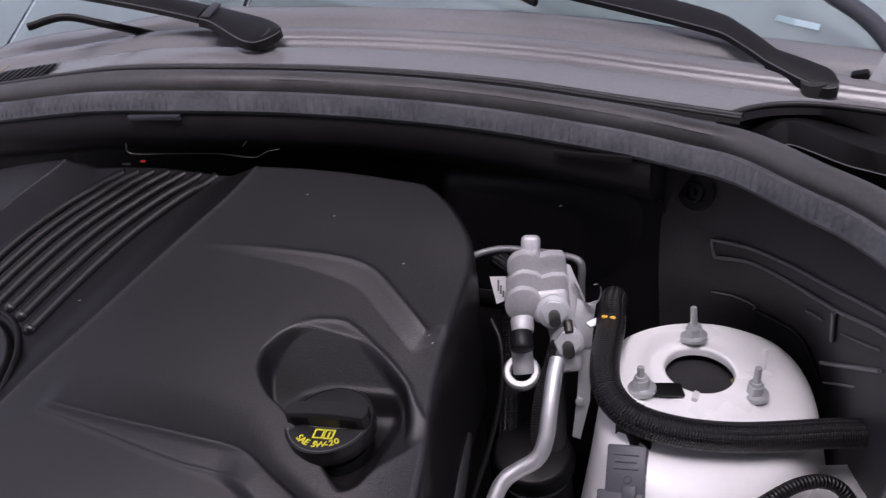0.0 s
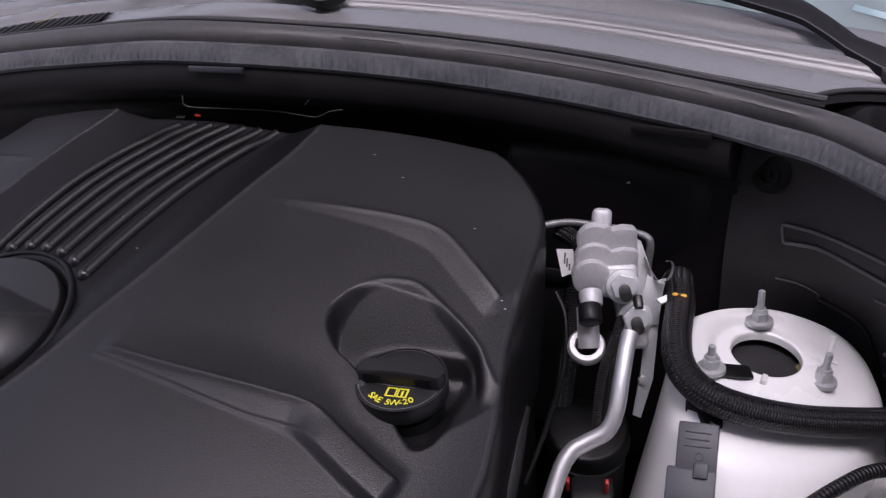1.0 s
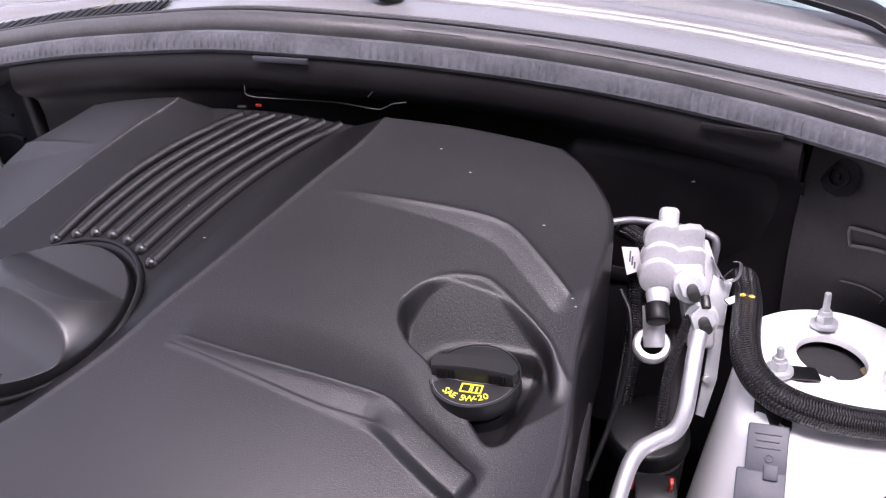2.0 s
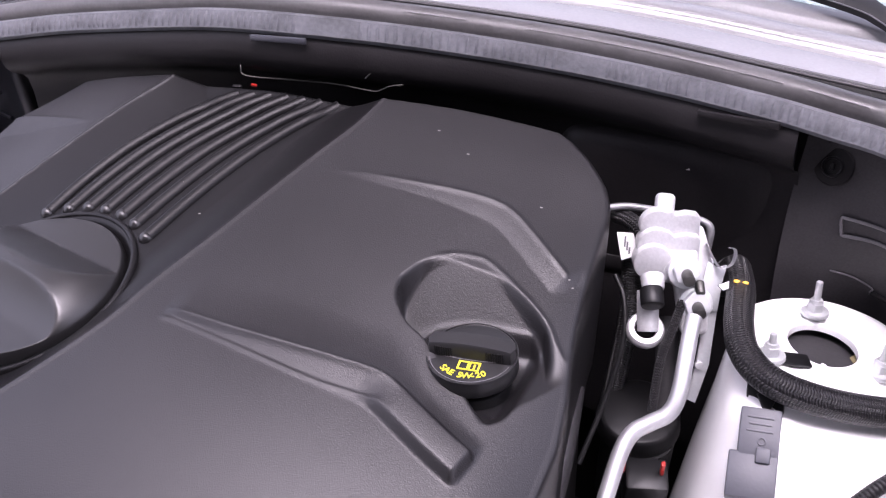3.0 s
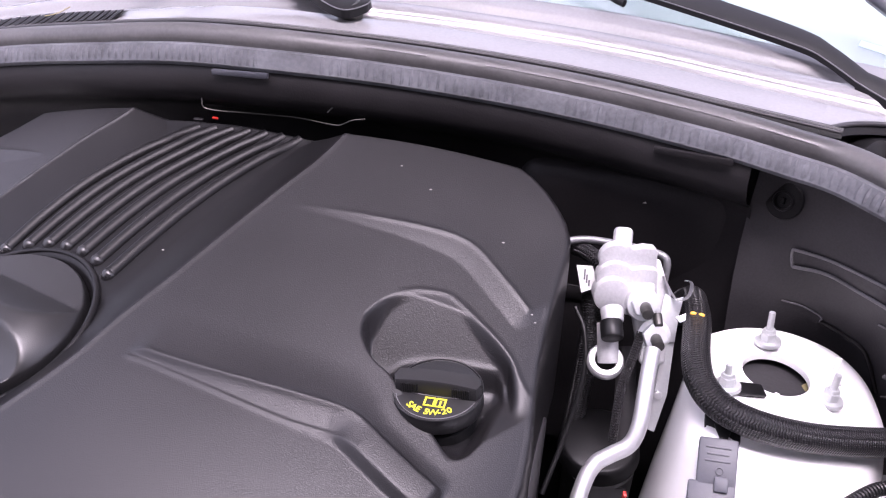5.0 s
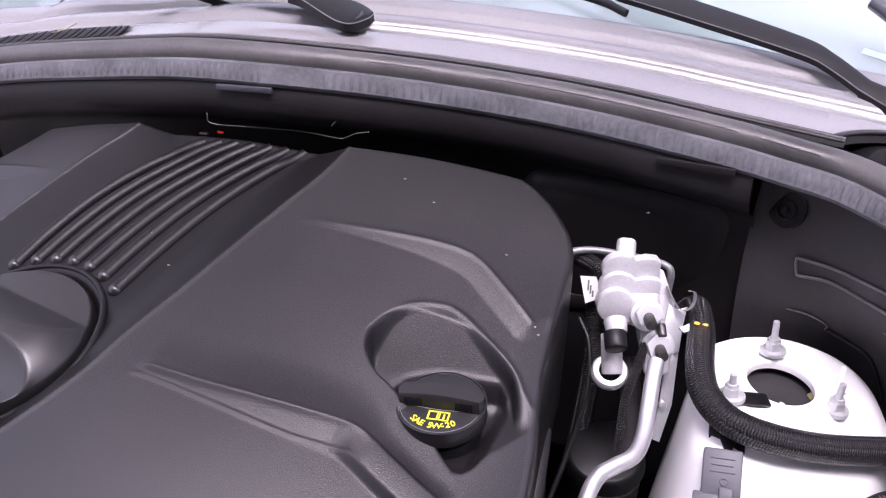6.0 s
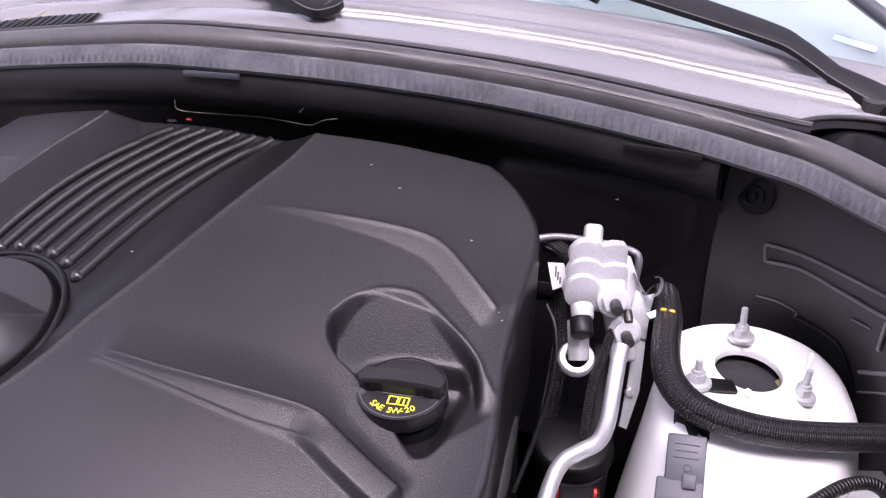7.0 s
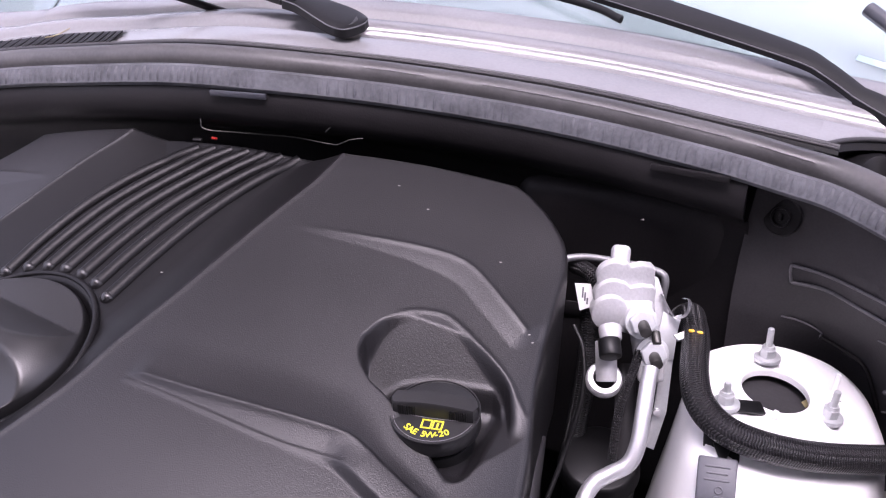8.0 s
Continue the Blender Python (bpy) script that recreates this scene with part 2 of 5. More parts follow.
SEAL_LINE = spline(SEAL, 12)
COWL_LINE = spline([p for p in SEAL if p[0] < 0.49] + [(0.6, 0.064, 1.113), (0.70, 0.060, 1.104), (0.80, 0.056, 1.095)], 12)


def sweep(name, prof, material, parent, lo=-9.0, hi=9.0, label="", ribs=0.0, angle=40, path=None, closed=False):
    """The section prof (rearward, up) carried along the seal between lo and hi in x."""
    line = [p for p in (path or SEAL_LINE) if lo <= p.x <= hi]
    verts, faces = [], []
    n, k = len(line), len(prof)
    for i, c in enumerate(line):
        tan = (line[min(i + 1, n - 1)] - line[max(i - 1, 0)]).normalized()
        back = Vector((-tan.y, tan.x, 0)).normalized()
        for r, z in prof:
            verts.append(c + back * r + Vector((0, 0, z)))
    for i in range(n - 1):
        for j in range(k - 1):
            faces.append((i * k + j, (i + 1) * k + j, (i + 1) * k + j + 1, i * k + j + 1))
    return mesh_ob(name, verts, faces, material, parent, True, label, angle)


hood_seal = thing("hood_seal", (0, 0.01, 1.163), "black rubber hood seal with a worn grey ribbed lip", "seal")
sweep("lip", [(0.002, -0.004), (0.0, 0.0), (0.003, 0.008), (0.007, 0.016), (0.011, 0.017), (0.011, 0.0)], STRIP, hood_seal, label="worn grey ribbed lip")
bulb = [(0.009, 0.014)] + [(0.024 + 0.0135 * math.cos(a), 0.021 + 0.0125 * math.sin(a)) for a in [math.pi * (1.1 - 1.25 * k / 14) for k in range(15)]] + [(0.034, 0.006)]
sweep("bulb", bulb, BULB, hood_seal, label="hollow black rubber bulb")
seam = []
for p, q in zip(SEAL_LINE, SEAL_LINE[1:]):
    if 0.14 < p.x < 0.60:
        tan = (q - p).normalized()
        seam.append(p + Vector((-tan.y, tan.x, 0)).normalized() * 0.0128 + Vector((0, 0, 0.0295)))
for first, final in ((0, 8), (12, 40), (43, 56)):
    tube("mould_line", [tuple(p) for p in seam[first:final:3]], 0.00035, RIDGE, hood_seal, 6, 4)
# fine upright folds of the lip
fold = bmesh.new()
line = spline(SEAL, 40)
acc, last = 0.0, line[0]
for q in line[1:]:
    acc += (q - last).length
    if acc > 0.0072 and -0.42 < q.x < 0.68:
        acc = 0.0
        tan = (q - last).normalized()
        back = Vector((-tan.y, tan.x, 0)).normalized()
        w = (0.0022 if 0.535 < q.x < 0.605 else 0.0019) + 0.0006 * random.random()
        if 0.535 < q.x < 0.605 or noise.noise(q * 8) > -0.30:
            rows = []
            for deep, up, lift in ((0.0004, 0.0010, 0.0), (0.0018, 0.0050, 0.0017), (0.0040, 0.0105, 0.0017), (0.0078, 0.0162, 0.0)):
                p = q + back * deep + Vector((0, 0, up))
                rows.append([fold.verts.new(p - tan * w), fold.verts.new(p - back * lift + Vector((0, 0, lift * 0.5))), fold.verts.new(p + tan * w)])
            for lo_row, hi_row in zip(rows, rows[1:]):
                for j in (0, 1):
                    fold.faces.new((lo_row[j], lo_row[j + 1], hi_row[j + 1], hi_row[j]))
    last = q
tagged(part("fold", fold, STRIP, hood_seal), kind="stuff")

sweep("gap_strip", [(0.0370, 0.0262), (0.0385, 0.0296), (0.0520, 0.0312), (0.0522, 0.0270)], SHADE, hood_seal, -0.62, 0.584, "dark joint behind the bulb", path=COWL_LINE)
sweep("edge_bead", [(0.0412 + 0.0018 * math.cos(a), 0.0306 + 0.0018 * math.sin(a)) for a in [math.pi * (1 - k / 6) for k in range(7)]], RUBBER, hood_seal, -0.62, 0.584, "thin rubber edge bead", path=COWL_LINE)
sweep("edge_bead", [(0.0472 + 0.0015 * math.cos(a), 0.0310 + 0.0012 * math.sin(a)) for a in [math.pi * (1 - k / 6) for k in range(7)]], BULB, hood_seal, -0.62, 0.584, path=COWL_LINE)

cowl = thing("cowl_panel", (0, 0.06, 1.19), "smooth grey-black plastic cowl panel below the windscreen", "cowl", kind="structure")
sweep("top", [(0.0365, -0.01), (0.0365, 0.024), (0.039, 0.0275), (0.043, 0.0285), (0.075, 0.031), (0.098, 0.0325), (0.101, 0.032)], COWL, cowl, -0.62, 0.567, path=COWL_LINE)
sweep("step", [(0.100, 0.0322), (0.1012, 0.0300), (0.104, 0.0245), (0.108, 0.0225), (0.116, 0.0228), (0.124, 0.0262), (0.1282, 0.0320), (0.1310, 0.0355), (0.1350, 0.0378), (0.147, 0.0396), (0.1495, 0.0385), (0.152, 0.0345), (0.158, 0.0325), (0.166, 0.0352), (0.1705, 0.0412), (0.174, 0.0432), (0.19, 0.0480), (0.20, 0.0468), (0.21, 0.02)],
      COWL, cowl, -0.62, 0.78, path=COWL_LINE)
corner_a = spline([(0.562, 0.104, 1.1435), (0.575, 0.124, 1.1435), (0.592, 0.140, 1.143), (0.614, 0.151, 1.142), (0.645, 0.157, 1.140), (0.70, 0.1585, 1.1345), (0.76, 0.156, 1.129)], 6)
verts = [[] for _ in range(6)]
for q in corner_a:
    i = min(range(1, len(COWL_LINE) - 1), key=lambda j: abs(COWL_LINE[j].x - q.x))
    tan = (COWL_LINE[i + 1] - COWL_LINE[i - 1]).normalized()
    back = Vector((-tan.y, tan.x, 0)).normalized()
    c = COWL_LINE[i]
    rear = c + back * 0.1012
    r0 = (q - c).dot(back)
    for row, f in zip(verts, (0.0, 0.04, 0.10, 0.35, 0.70, 1.0)):
        r = r0 + (0.1012 - r0) * f
        here = float(np.interp(r, [0.0365, 0.039, 0.043, 0.075, 0.098, 0.1012], [0.024, 0.0275, 0.0285, 0.031, 0.0325, 0.0322]))
        at0 = float(np.interp(r0, [0.0365, 0.039, 0.043, 0.075, 0.098, 0.1012], [0.024, 0.0275, 0.0285, 0.031, 0.0325, 0.0322]))
        p = q + (rear - q) * f
        row.append(Vector((p.x, p.y, c.z + here + (q.z - c.z - at0) * (1 - f) ** 2 - 0.0001)))
verts = [p for row in verts for p in row]
nq = len(corner_a)
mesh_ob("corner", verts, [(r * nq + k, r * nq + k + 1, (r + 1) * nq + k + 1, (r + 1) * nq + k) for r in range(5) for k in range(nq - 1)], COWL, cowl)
sweep("front", [(0.010, 0.0), (0.004, -0.006), (0.001, -0.016), (0.0, -0.028), (0.004, -0.038), (0.012, -0.046), (0.026, -0.052), (0.034, -0.06), (0.038, -0.08), (0.04, -0.16), (0.045, -0.42)], PANEL, cowl, -0.375, 0.515)

# ---- strut tower plane ----
TN = Vector((0.337, -0.058, 0.94)).normalized()
TA = Vector((0.556, 0.050, 0.952))


def tower_z(x, y):
    return TA.z - (TN.x * (x - TA.x) + TN.y * (y - TA.y)) / TN.z


# ---- engine cover ----
def base_z(x, y):
    return 1.1214 + 0.0364 * x + 0.3653 * y - 0.4453 * x * x + 0.0935 * y * y


def seg_dist(x, y, line):
    """Distance to a polyline, how far along it (0 to 1), and the side (plus: towards the rear)."""
    best, along, side = np.full(np.shape(x), 9.0), np.zeros(np.shape(x)), np.zeros(np.shape(x))
    n = len(line) - 1
    for i in range(n):
        (ax, ay), (bx, by) = line[i], line[i + 1]
        dx, dy = bx - ax, by - ay
        t = np.clip(((x - ax) * dx + (y - ay) * dy) / (dx * dx + dy * dy), 0, 1)
        d = np.hypot(x - ax - t * dx, y - ay - t * dy)
        s = np.sign(dx * (y - ay) - dy * (x - ax))
        near = d < best
        best, along, side = np.where(near, d, best), np.where(near, (i + t) / n, along), np.where(near, s, side)
    return best, along, side


def inside_dist(x, y, poly):
    d, _, _ = seg_dist(x, y, poly + poly[:1])
    odd = np.zeros(np.shape(x), bool)
    for (ax, ay), (bx, by) in zip(poly, poly[1:] + poly[:1]):
        cross = ((ay > y) != (by > y)) & (x < (bx - ax) * (y - ay) / ((by - ay) or 1e-9) + ax)
        odd ^= cross
    return np.where(odd, d, -d)


RING_X, RING_Y, RING_R = -0.057, -0.280, 0.0945


def smooth_line(pts, steps=6):
    return [(p.x, p.y) for p in spline([(x, y, 0) for x, y in pts], steps)]


# plan lines of the cover's mouldings
UP_RIB = smooth_line([(0.128, -0.098), (0.160, -0.093), (0.210, -0.085), (0.2585, -0.077), (0.290, -0.0735)], 4) + smooth_line([(0.304, -0.0745), (0.318, -0.0795), (0.336, -0.0895), (0.355, -0.1005), (0.372, -0.110)], 4)
LOW_RIB = smooth_line([(0.092, -0.2755), (0.150, -0.274), (0.200, -0.270), (0.245, -0.2655)], 5) + smooth_line([(0.272, -0.2618), (0.288, -0.2615), (0.304, -0.2655), (0.318, -0.2705), (0.345, -0.2790), (0.3635, -0.2835)], 4)
POCKET = smooth_line([(0.395, -0.290), (0.372, -0.266), (0.348, -0.2470), (0.320, -0.2285), (0.294, -0.2145), (0.276, -0.2075), (0.2600, -0.1935), (0.2540, -0.1785), (0.2555, -0.1690), (0.2630, -0.1525), (0.278, -0.1395),
                      (0.2968, -0.1315), (0.312, -0.1300), (0.338, -0.1400), (0.371, -0.1555), (0.388, -0.170), (0.42, -0.187), (0.52, -0.20)], 5) + [(0.52, -0.33), (0.42, -0.322)]
LEDGE = [(0.2784, -0.1925), (0.2898, -0.1822), (0.3111, -0.1729), (0.3384, -0.1664), (0.3634, -0.1613), (0.371, -0.165), (0.39, -0.20), (0.41, -0.30), (0.28, -0.29), (0.255, -0.21)]
UP_LEFT = [(-0.150, -0.0795), (-0.190, -0.0785), (-0.235, -0.076), (-0.265, -0.074), (-0.285, -0.076), (-0.305, -0.082)]
LOW_LEFT = [(-0.200, -0.240), (-0.232, -0.2385), (-0.264, -0.233), (-0.300, -0.226), (-0.330, -0.228), (-0.360, -0.240)]
BAND = smooth_line([(0.150, 0.03), (0.1455, 0.0), (0.137, -0.040), (0.120, -0.087), (0.1025, -0.140), (0.0835, -0.20), (0.0665, -0.250), (0.0530, -0.300), (0.0290, -0.350), (0.0030, -0.388), (-0.030, -0.406), (-0.065, -0.411),
                    (-0.1125, -0.403), (-0.165, -0.383), (-0.203, -0.345), (-0.215, -0.300), (-0.202, -0.24), (-0.182, -0.18), (-0.159, -0.12), (-0.131, -0.06), (-0.105, -0.018), (-0.092, 0.03)], 5)


def in_pocket(x, y, z):
    """The surface z with the filler's well let into it: a sloping rear wall, a ledge and a flat floor."""
    wall = 1.003 + 1.10 * (y + 0.174) - 0.30 * (x - 0.307)
    floor = 0.990 + 0.020 * np.logaddexp(0, (wall - 0.990) / 0.020 * 4) / 4
    inner = inside_dist(x, y, LEDGE)
    floor = floor - 0.010 * smooth(-0.0005, 0.0045, inner) * (1 - smooth(0.362, 0.380, x)) * smooth(-0.262, -0.236, y)
    floor = floor + 0.0012 * np.exp(-((inner + 0.0022) / 0.0022) ** 2) * (1 - smooth(0.366, 0.374, x)) * smooth(0.268, 0.285, x)
    d = inside_dist(x, y, POCKET)
    z = z + 0.0009 * np.exp(-((d + 0.0012) / 0.0022) ** 2) * smooth(0.262, 0.285, x) * smooth(-0.20, -0.17, y)
    return z - np.maximum(z - floor, 0) * smooth(-0.0005, 0.006 + 0.018 * smooth(0.372, 0.392, x), d)


def cover_z(x, y, well=True):
    z = base_z(x, y)
    # the sunk middle band with its round front end: a crisp upper edge, a sloping wall, a flat bed
    d = inside_dist(x, y, BAND)
    wide = 0.046 + 0.024 * smooth(0.0, -0.10, x - 0.36 * (y + 0.3)) - 0.016 * smooth(-0.30, -0.38, y)
    ramp = np.clip(d / wide, 0, 1)
    z = z - (0.0150 + 0.003 * smooth(-0.10, 0.03, y)) * (1 - (1 - ramp) ** 1.45)
    z = z + 0.0007 * np.exp(-((d + 0.0012) / 0.0026) ** 2)
    # the seat of the filter lid
    r = np.hypot(x - RING_X, (y - RING_Y) * 1.06)
    z = z - 0.014 * smooth(RING_R - 0.001, RING_R - 0.008, r)

    def past(line, run=0.006):
        (ax, ay), (bx, by) = line[-2], line[-1]
        q = math.hypot(bx - ax, by - ay)
        return 1 - smooth(0.0, run, ((x - bx) * (bx - ax) + (y - by) * (by - ay)) / q)

    # upper ribs: a scarp that grows out of the plate, with a narrow bead on its edge
    for lines in (UP_RIB, UP_LEFT):
        d, a, s = seg_dist(x, y, lines)
        rear = s > 0 if lines is UP_RIB else s < 0
        h = (0.0034 if lines is UP_RIB else 0.0060) * smooth(0.0, 0.62, a)
        w = 0.004 + 0.015 * smooth(0.05, 0.55, a)
        front = 1 - np.clip((d - 0.0015) / w, 0, 1)
        prof = np.where(rear, (1 - np.clip(d / 0.075, 0, 1)) ** 2, front * (1.25 - 0.25 * front))
        z = z + (h * prof + 0.0011 * smooth(0.05, 0.4, a) * np.exp(-(d / 0.0022) ** 2)) * past(lines, 0.010)
    # lower ribs: a scarp with a beaded foot that turns into a broad rounded bar
    for lines in (LOW_RIB, LOW_LEFT):
        d, a, s = seg_dist(x, y, lines)
        rear = s > 0 if lines is LOW_RIB else s < 0
        bar = smooth(0.38, 0.72, a)
        h = 0.0042 * smooth(0.0, 0.05, a) + 0.0038 * smooth(0.05, 0.60, a)
        w = 0.0055 + 0.0120 * smooth(0.0, 0.45, a)
        scarp = 1 - np.clip(d / w, 0, 1) ** 0.8
        broad = 1 - smooth(0.0185, 0.0262, d) - 0.22 * (np.clip(d / 0.022, 0, 1) - 0.4) ** 2
        behind = (1 - np.clip(d / (0.045 - 0.027 * bar), 0, 1)) ** 2
        behind = behind - bar * 0.30 * smooth(0.0005, 0.0032, d) * behind
        z = z + h * np.where(rear, behind, scarp * (1 - bar) + np.maximum(broad, 0) * bar) * past(lines)
        bead = 0.0011 * np.exp(-((d - w - 0.001) / 0.0017) ** 2) * np.where(rear, 0, 1) * (1 - bar) * smooth(0.0, 0.02, a)
        z = z + bead + 0.0008 * np.exp(-(d / 0.0025) ** 2) * (1 - bar) * smooth(0.0, 0.05, a) * past(lines)
    # the nose and the sides roll down
    z = z - 2.0 * np.maximum(-0.405 - y, 0) ** 2 - 0.55 * np.maximum(-0.29 - y, 0) ** 2 - 2.6 * np.maximum(-0.29 - x, 0) ** 2
    z = z - 4.0 * np.maximum(x - 0.352, 0) ** 2 - 0.8 * np.maximum(y + 0.03, 0) ** 2
    # the well of the oil filler
    if well:
        z = in_pocket(x, y, z)
    return z


def cover_shell(parent):
    ns, nt = 540, 420
    s, t = np.meshgrid(np.linspace(0, 1, ns), np.linspace(0, 1, nt))
    y = -0.56 + 0.57 * t
    for _ in range(12):
        xl = np.interp(y, [-0.56, -0.42, -0.30, -0.19, -0.09, 0.0], [-0.33, -0.375, -0.385, -0.348, -0.287, -0.218])
        xr = np.interp(y, [-0.56, -0.30, -0.235, -0.20, -0.17, -0.145, -0.11, -0.06, -0.035, -0.021, -0.010, 0.0, 0.012, 0.022, 0.032], [0.35, 0.408, 0.408, 0.402, 0.394, 0.388, 0.383, 0.3785, 0.3765, 0.3735, 0.367, 0.357, 0.343, 0.326, 0.298])
        x = xl + (xr - xl) * s
        yr = np.interp(x, [-0.38, -0.215, 0.0, 0.145, 0.223, 0.31, 0.43], [-0.02, -0.012, -0.008, -0.002, 0.0125, 0.027, 0.03])
        yf = np.interp(x, [-0.38, -0.2, 0.1, 0.3, 0.43], [-0.50, -0.555, -0.57, -0.55, -0.49])
        y = 0.5 * y + 0.5 * (yf + (yr - yf) * t)
    z = cover_z(x, y)
    verts = list(zip(x.ravel(), y.ravel(), z.ravel()))
    faces = [(j * ns + i, j * ns + i + 1, (j + 1) * ns + i + 1, (j + 1) * ns + i) for j in range(nt - 1) for i in range(ns - 1)]
    edge = [i for i in range(ns)] + [j * ns + ns - 1 for j in range(1, nt)] + [(nt - 1) * ns + i for i in range(ns - 2, -1, -1)] + [j * ns for j in range(nt - 2, 0, -1)]
    m = len(edge)
    prev = edge
    for out, down in ((0.003, 0.0012), (0.0052, 0.004), (0.006, 0.009), (0.006, 0.03), (0.003, 0.10), (0.0, 0.16)):
        first = len(verts)
        for k in range(m):
            a, b, c = verts[edge[k - 4]], verts[edge[k]], verts[edge[(k + 4) % m]]
            dx, dy = c[0] - a[0], c[1] - a[1]
            q = math.hypot(dx, dy) or 1
            verts.append((b[0] + dy / q * out, b[1] - dx / q * out, b[2] - down))
        cur = list(range(first, first + m))
        for k in range(m):
            faces.append((prev[k], cur[k], cur[(k + 1) % m], prev[(k + 1) % m]))
        prev = cur
    ob = mesh_ob("shell", verts, faces, COVER, parent, True, "", 70)
    # the sunk band has a finer finish than the grained plates
    ob.data.materials.append(BANDING)
    mx, my = (x[:-1, :-1] + x[1:, 1:]) / 2, (y[:-1, :-1] + y[1:, 1:]) / 2
    sunk = (inside_dist(mx, my, BAND) > 0.0015).ravel()
    slots = np.zeros(len(ob.data.polygons), dtype=np.int32)
    slots[:sunk.size] = sunk
    ob.data.polygons.foreach_set("material_index", slots)
    return ob


cover = thing("engine_cover", (0.05, -0.25, 0.9), "matt black grained plastic engine cover with moulded ribs", "engine cover")
cover_shell(cover)
# seven half-round ribs fan out from the rear of the band
RIB_FIRST = [(-0.117, -0.194), (-0.1085, -0.150), (-0.0890, -0.098), (-0.0520, -0.044), (-0.0165, -0.0115)]
RIB_LAST = [(0.0135, -0.203), (0.0250, -0.1525), (0.0420, -0.1000), (0.0650, -0.0500), (0.0950, -0.001)]
RIB_START = [-0.192, -0.184, -0.180, -0.180, -0.183, -0.190, -0.202]
for k, y0 in enumerate(RIB_START):
    f = k / 6
    way = [((1 - f) * a + f * c, (1 - f) * b + f * d) for (a, b), (c, d) in zip(RIB_FIRST, RIB_LAST)]
    shift = y0 - way[0][1]
    way = [(x, y + shift * (1 - j / 4) ** 2) for j, (x, y) in enumerate(way)]
    pts = [(x, y, float(cover_z(np.array(x), np.array(y))) - 0.0012 - 0.006 * float(smooth(-0.030, 0.008, y))) for x, y in smooth_line(way, 4)]
    tube("rib", pts, 0.0070, BANDING, cover, 16, 3, squash=0.95)
    # tips in a paler satin plastic for the light they catch
    tip = bmesh.new()
    bmesh.ops.create_uvsphere(tip, u_segments=14, v_segments=8, radius=0.0073)
    part("rib_end", tip, CAPTOP, cover, m=Matrix.Translation(pts[0]))


def surf_frame(x, y, lift=0.0, towards=(1, 0, 0)):
    h = 0.002
    z = float(base_z(x, y))
    zx, zy = (base_z(x + h, y) - base_z(x - h, y)) / (2 * h), (base_z(x, y + h) - base_z(x, y - h)) / (2 * h)
    nrm = Vector((-zx, -zy, 1)).normalized()
    return frame_m(Vector((x, y, z)) + nrm * lift, nrm, towards)


def grip_lid(r, high, wall, rings=60, segs=144):
    """A thick round lid: a domed grip band left standing between a scooped front and a flat rear hollow."""
    bm = bmesh.new()
    rows = []

    def low(a, b, k=0.0016):
        m = max(k - abs(a - b), 0) / k
        return min(a, b) - m * m * k * 0.25

    def h(x, y):
        q = min(math.hypot(x, y) / r, 1.0)
        dome = high * max(1 - q ** 4, 0) ** 0.75 * (1 - 0.10 * (x / r) ** 2)
        t = max((y + 0.038) / 0.036, 0)
        scoop = 0.0005 + (high + 0.002) * t ** 1.8
        b = max((0.047 - y) / 0.042, 0)
        hollow = 0.0030 + (high - 0.002) * b ** 0.9
        return low(low(dome, scoop), hollow)

    c = bm.verts.new((0, 0, h(0, 0)))
    for i in range(1, rings + 1):
        q = r * math.sin(0.5 * math.pi * i / rings) ** 0.9
        rows.append([bm.verts.new((q * math.cos(a), q * math.sin(a), h(q * math.cos(a), q * math.sin(a)))) for a in [2 * math.pi * k / segs for k in range(segs)]])
    rows.append([bm.verts.new((v.co.x * 1.010, v.co.y * 1.010, -0.002)) for v in rows[-1]])
    rows.append([bm.verts.new((v.co.x * 1.010, v.co.y * 1.010, -wall)) for v in rows[-2]])
    for k in range(segs):
        bm.faces.new((c, rows[0][k], rows[0][(k + 1) % segs]))
    for a, b in zip(rows, rows[1:]):
        for k in range(segs):
            bm.faces.new((a[k], b[k], b[(k + 1) % segs], a[(k + 1) % segs]))
    return bm


# filter lid in the middle band
lid_m = frame_m(surf_frame(-0.060, -0.282, -0.006).translation, (0.0, -0.20, 0.98), (0.985, -0.17, 0))
lid = thing("oil_filter_lid", lid_m.translation, "round satin black filter lid with a grip bar", "lid")
part("disc", grip_lid(0.0865, 0.027, 0.020), CAPTOP, lid, m=lid_m, angle=38)


seat_m = surf_frame(RING_X, RING_Y, -0.019, (1, 0, 0))
part("lid_seat", ring(0.0960, 0.0905, 0.0075, 96), BANDING, cover, "raised round lip", m=seat_m, angle=70)


def arc_word(word, radius, size, a0, step, parent, m, material, lift):
    for k, ch in enumerate(word):
        if ch == " ":
            continue
        a = radians(a0 + k * step)
        bm = text_mesh(ch, size)
        part("letter", bm, material, parent, m=m @ Matrix.Translation((radius * math.cos(a), radius * math.sin(a), lift)) @ Matrix.Rotation(a + math.pi / 2, 4, "Z"), smooth=False)


arc_word("FILTER SERVICE", 0.0785, 0.0078, 236, 5.3, lid, lid_m, SHADE, 0.0008)
for k in range(6):
    a = radians(196 + 6.2 * k)
    part("bar_mark", box(0.0035, 0.0045, 0.0005, 0), SHADE, lid, m=lid_m @ Matrix.Translation((0.0783 * math.cos(a), 0.0783 * math.sin(a), 0.0008)) @ Matrix.Rotation(a + math.pi / 2, 4, "Z"), smooth=False)

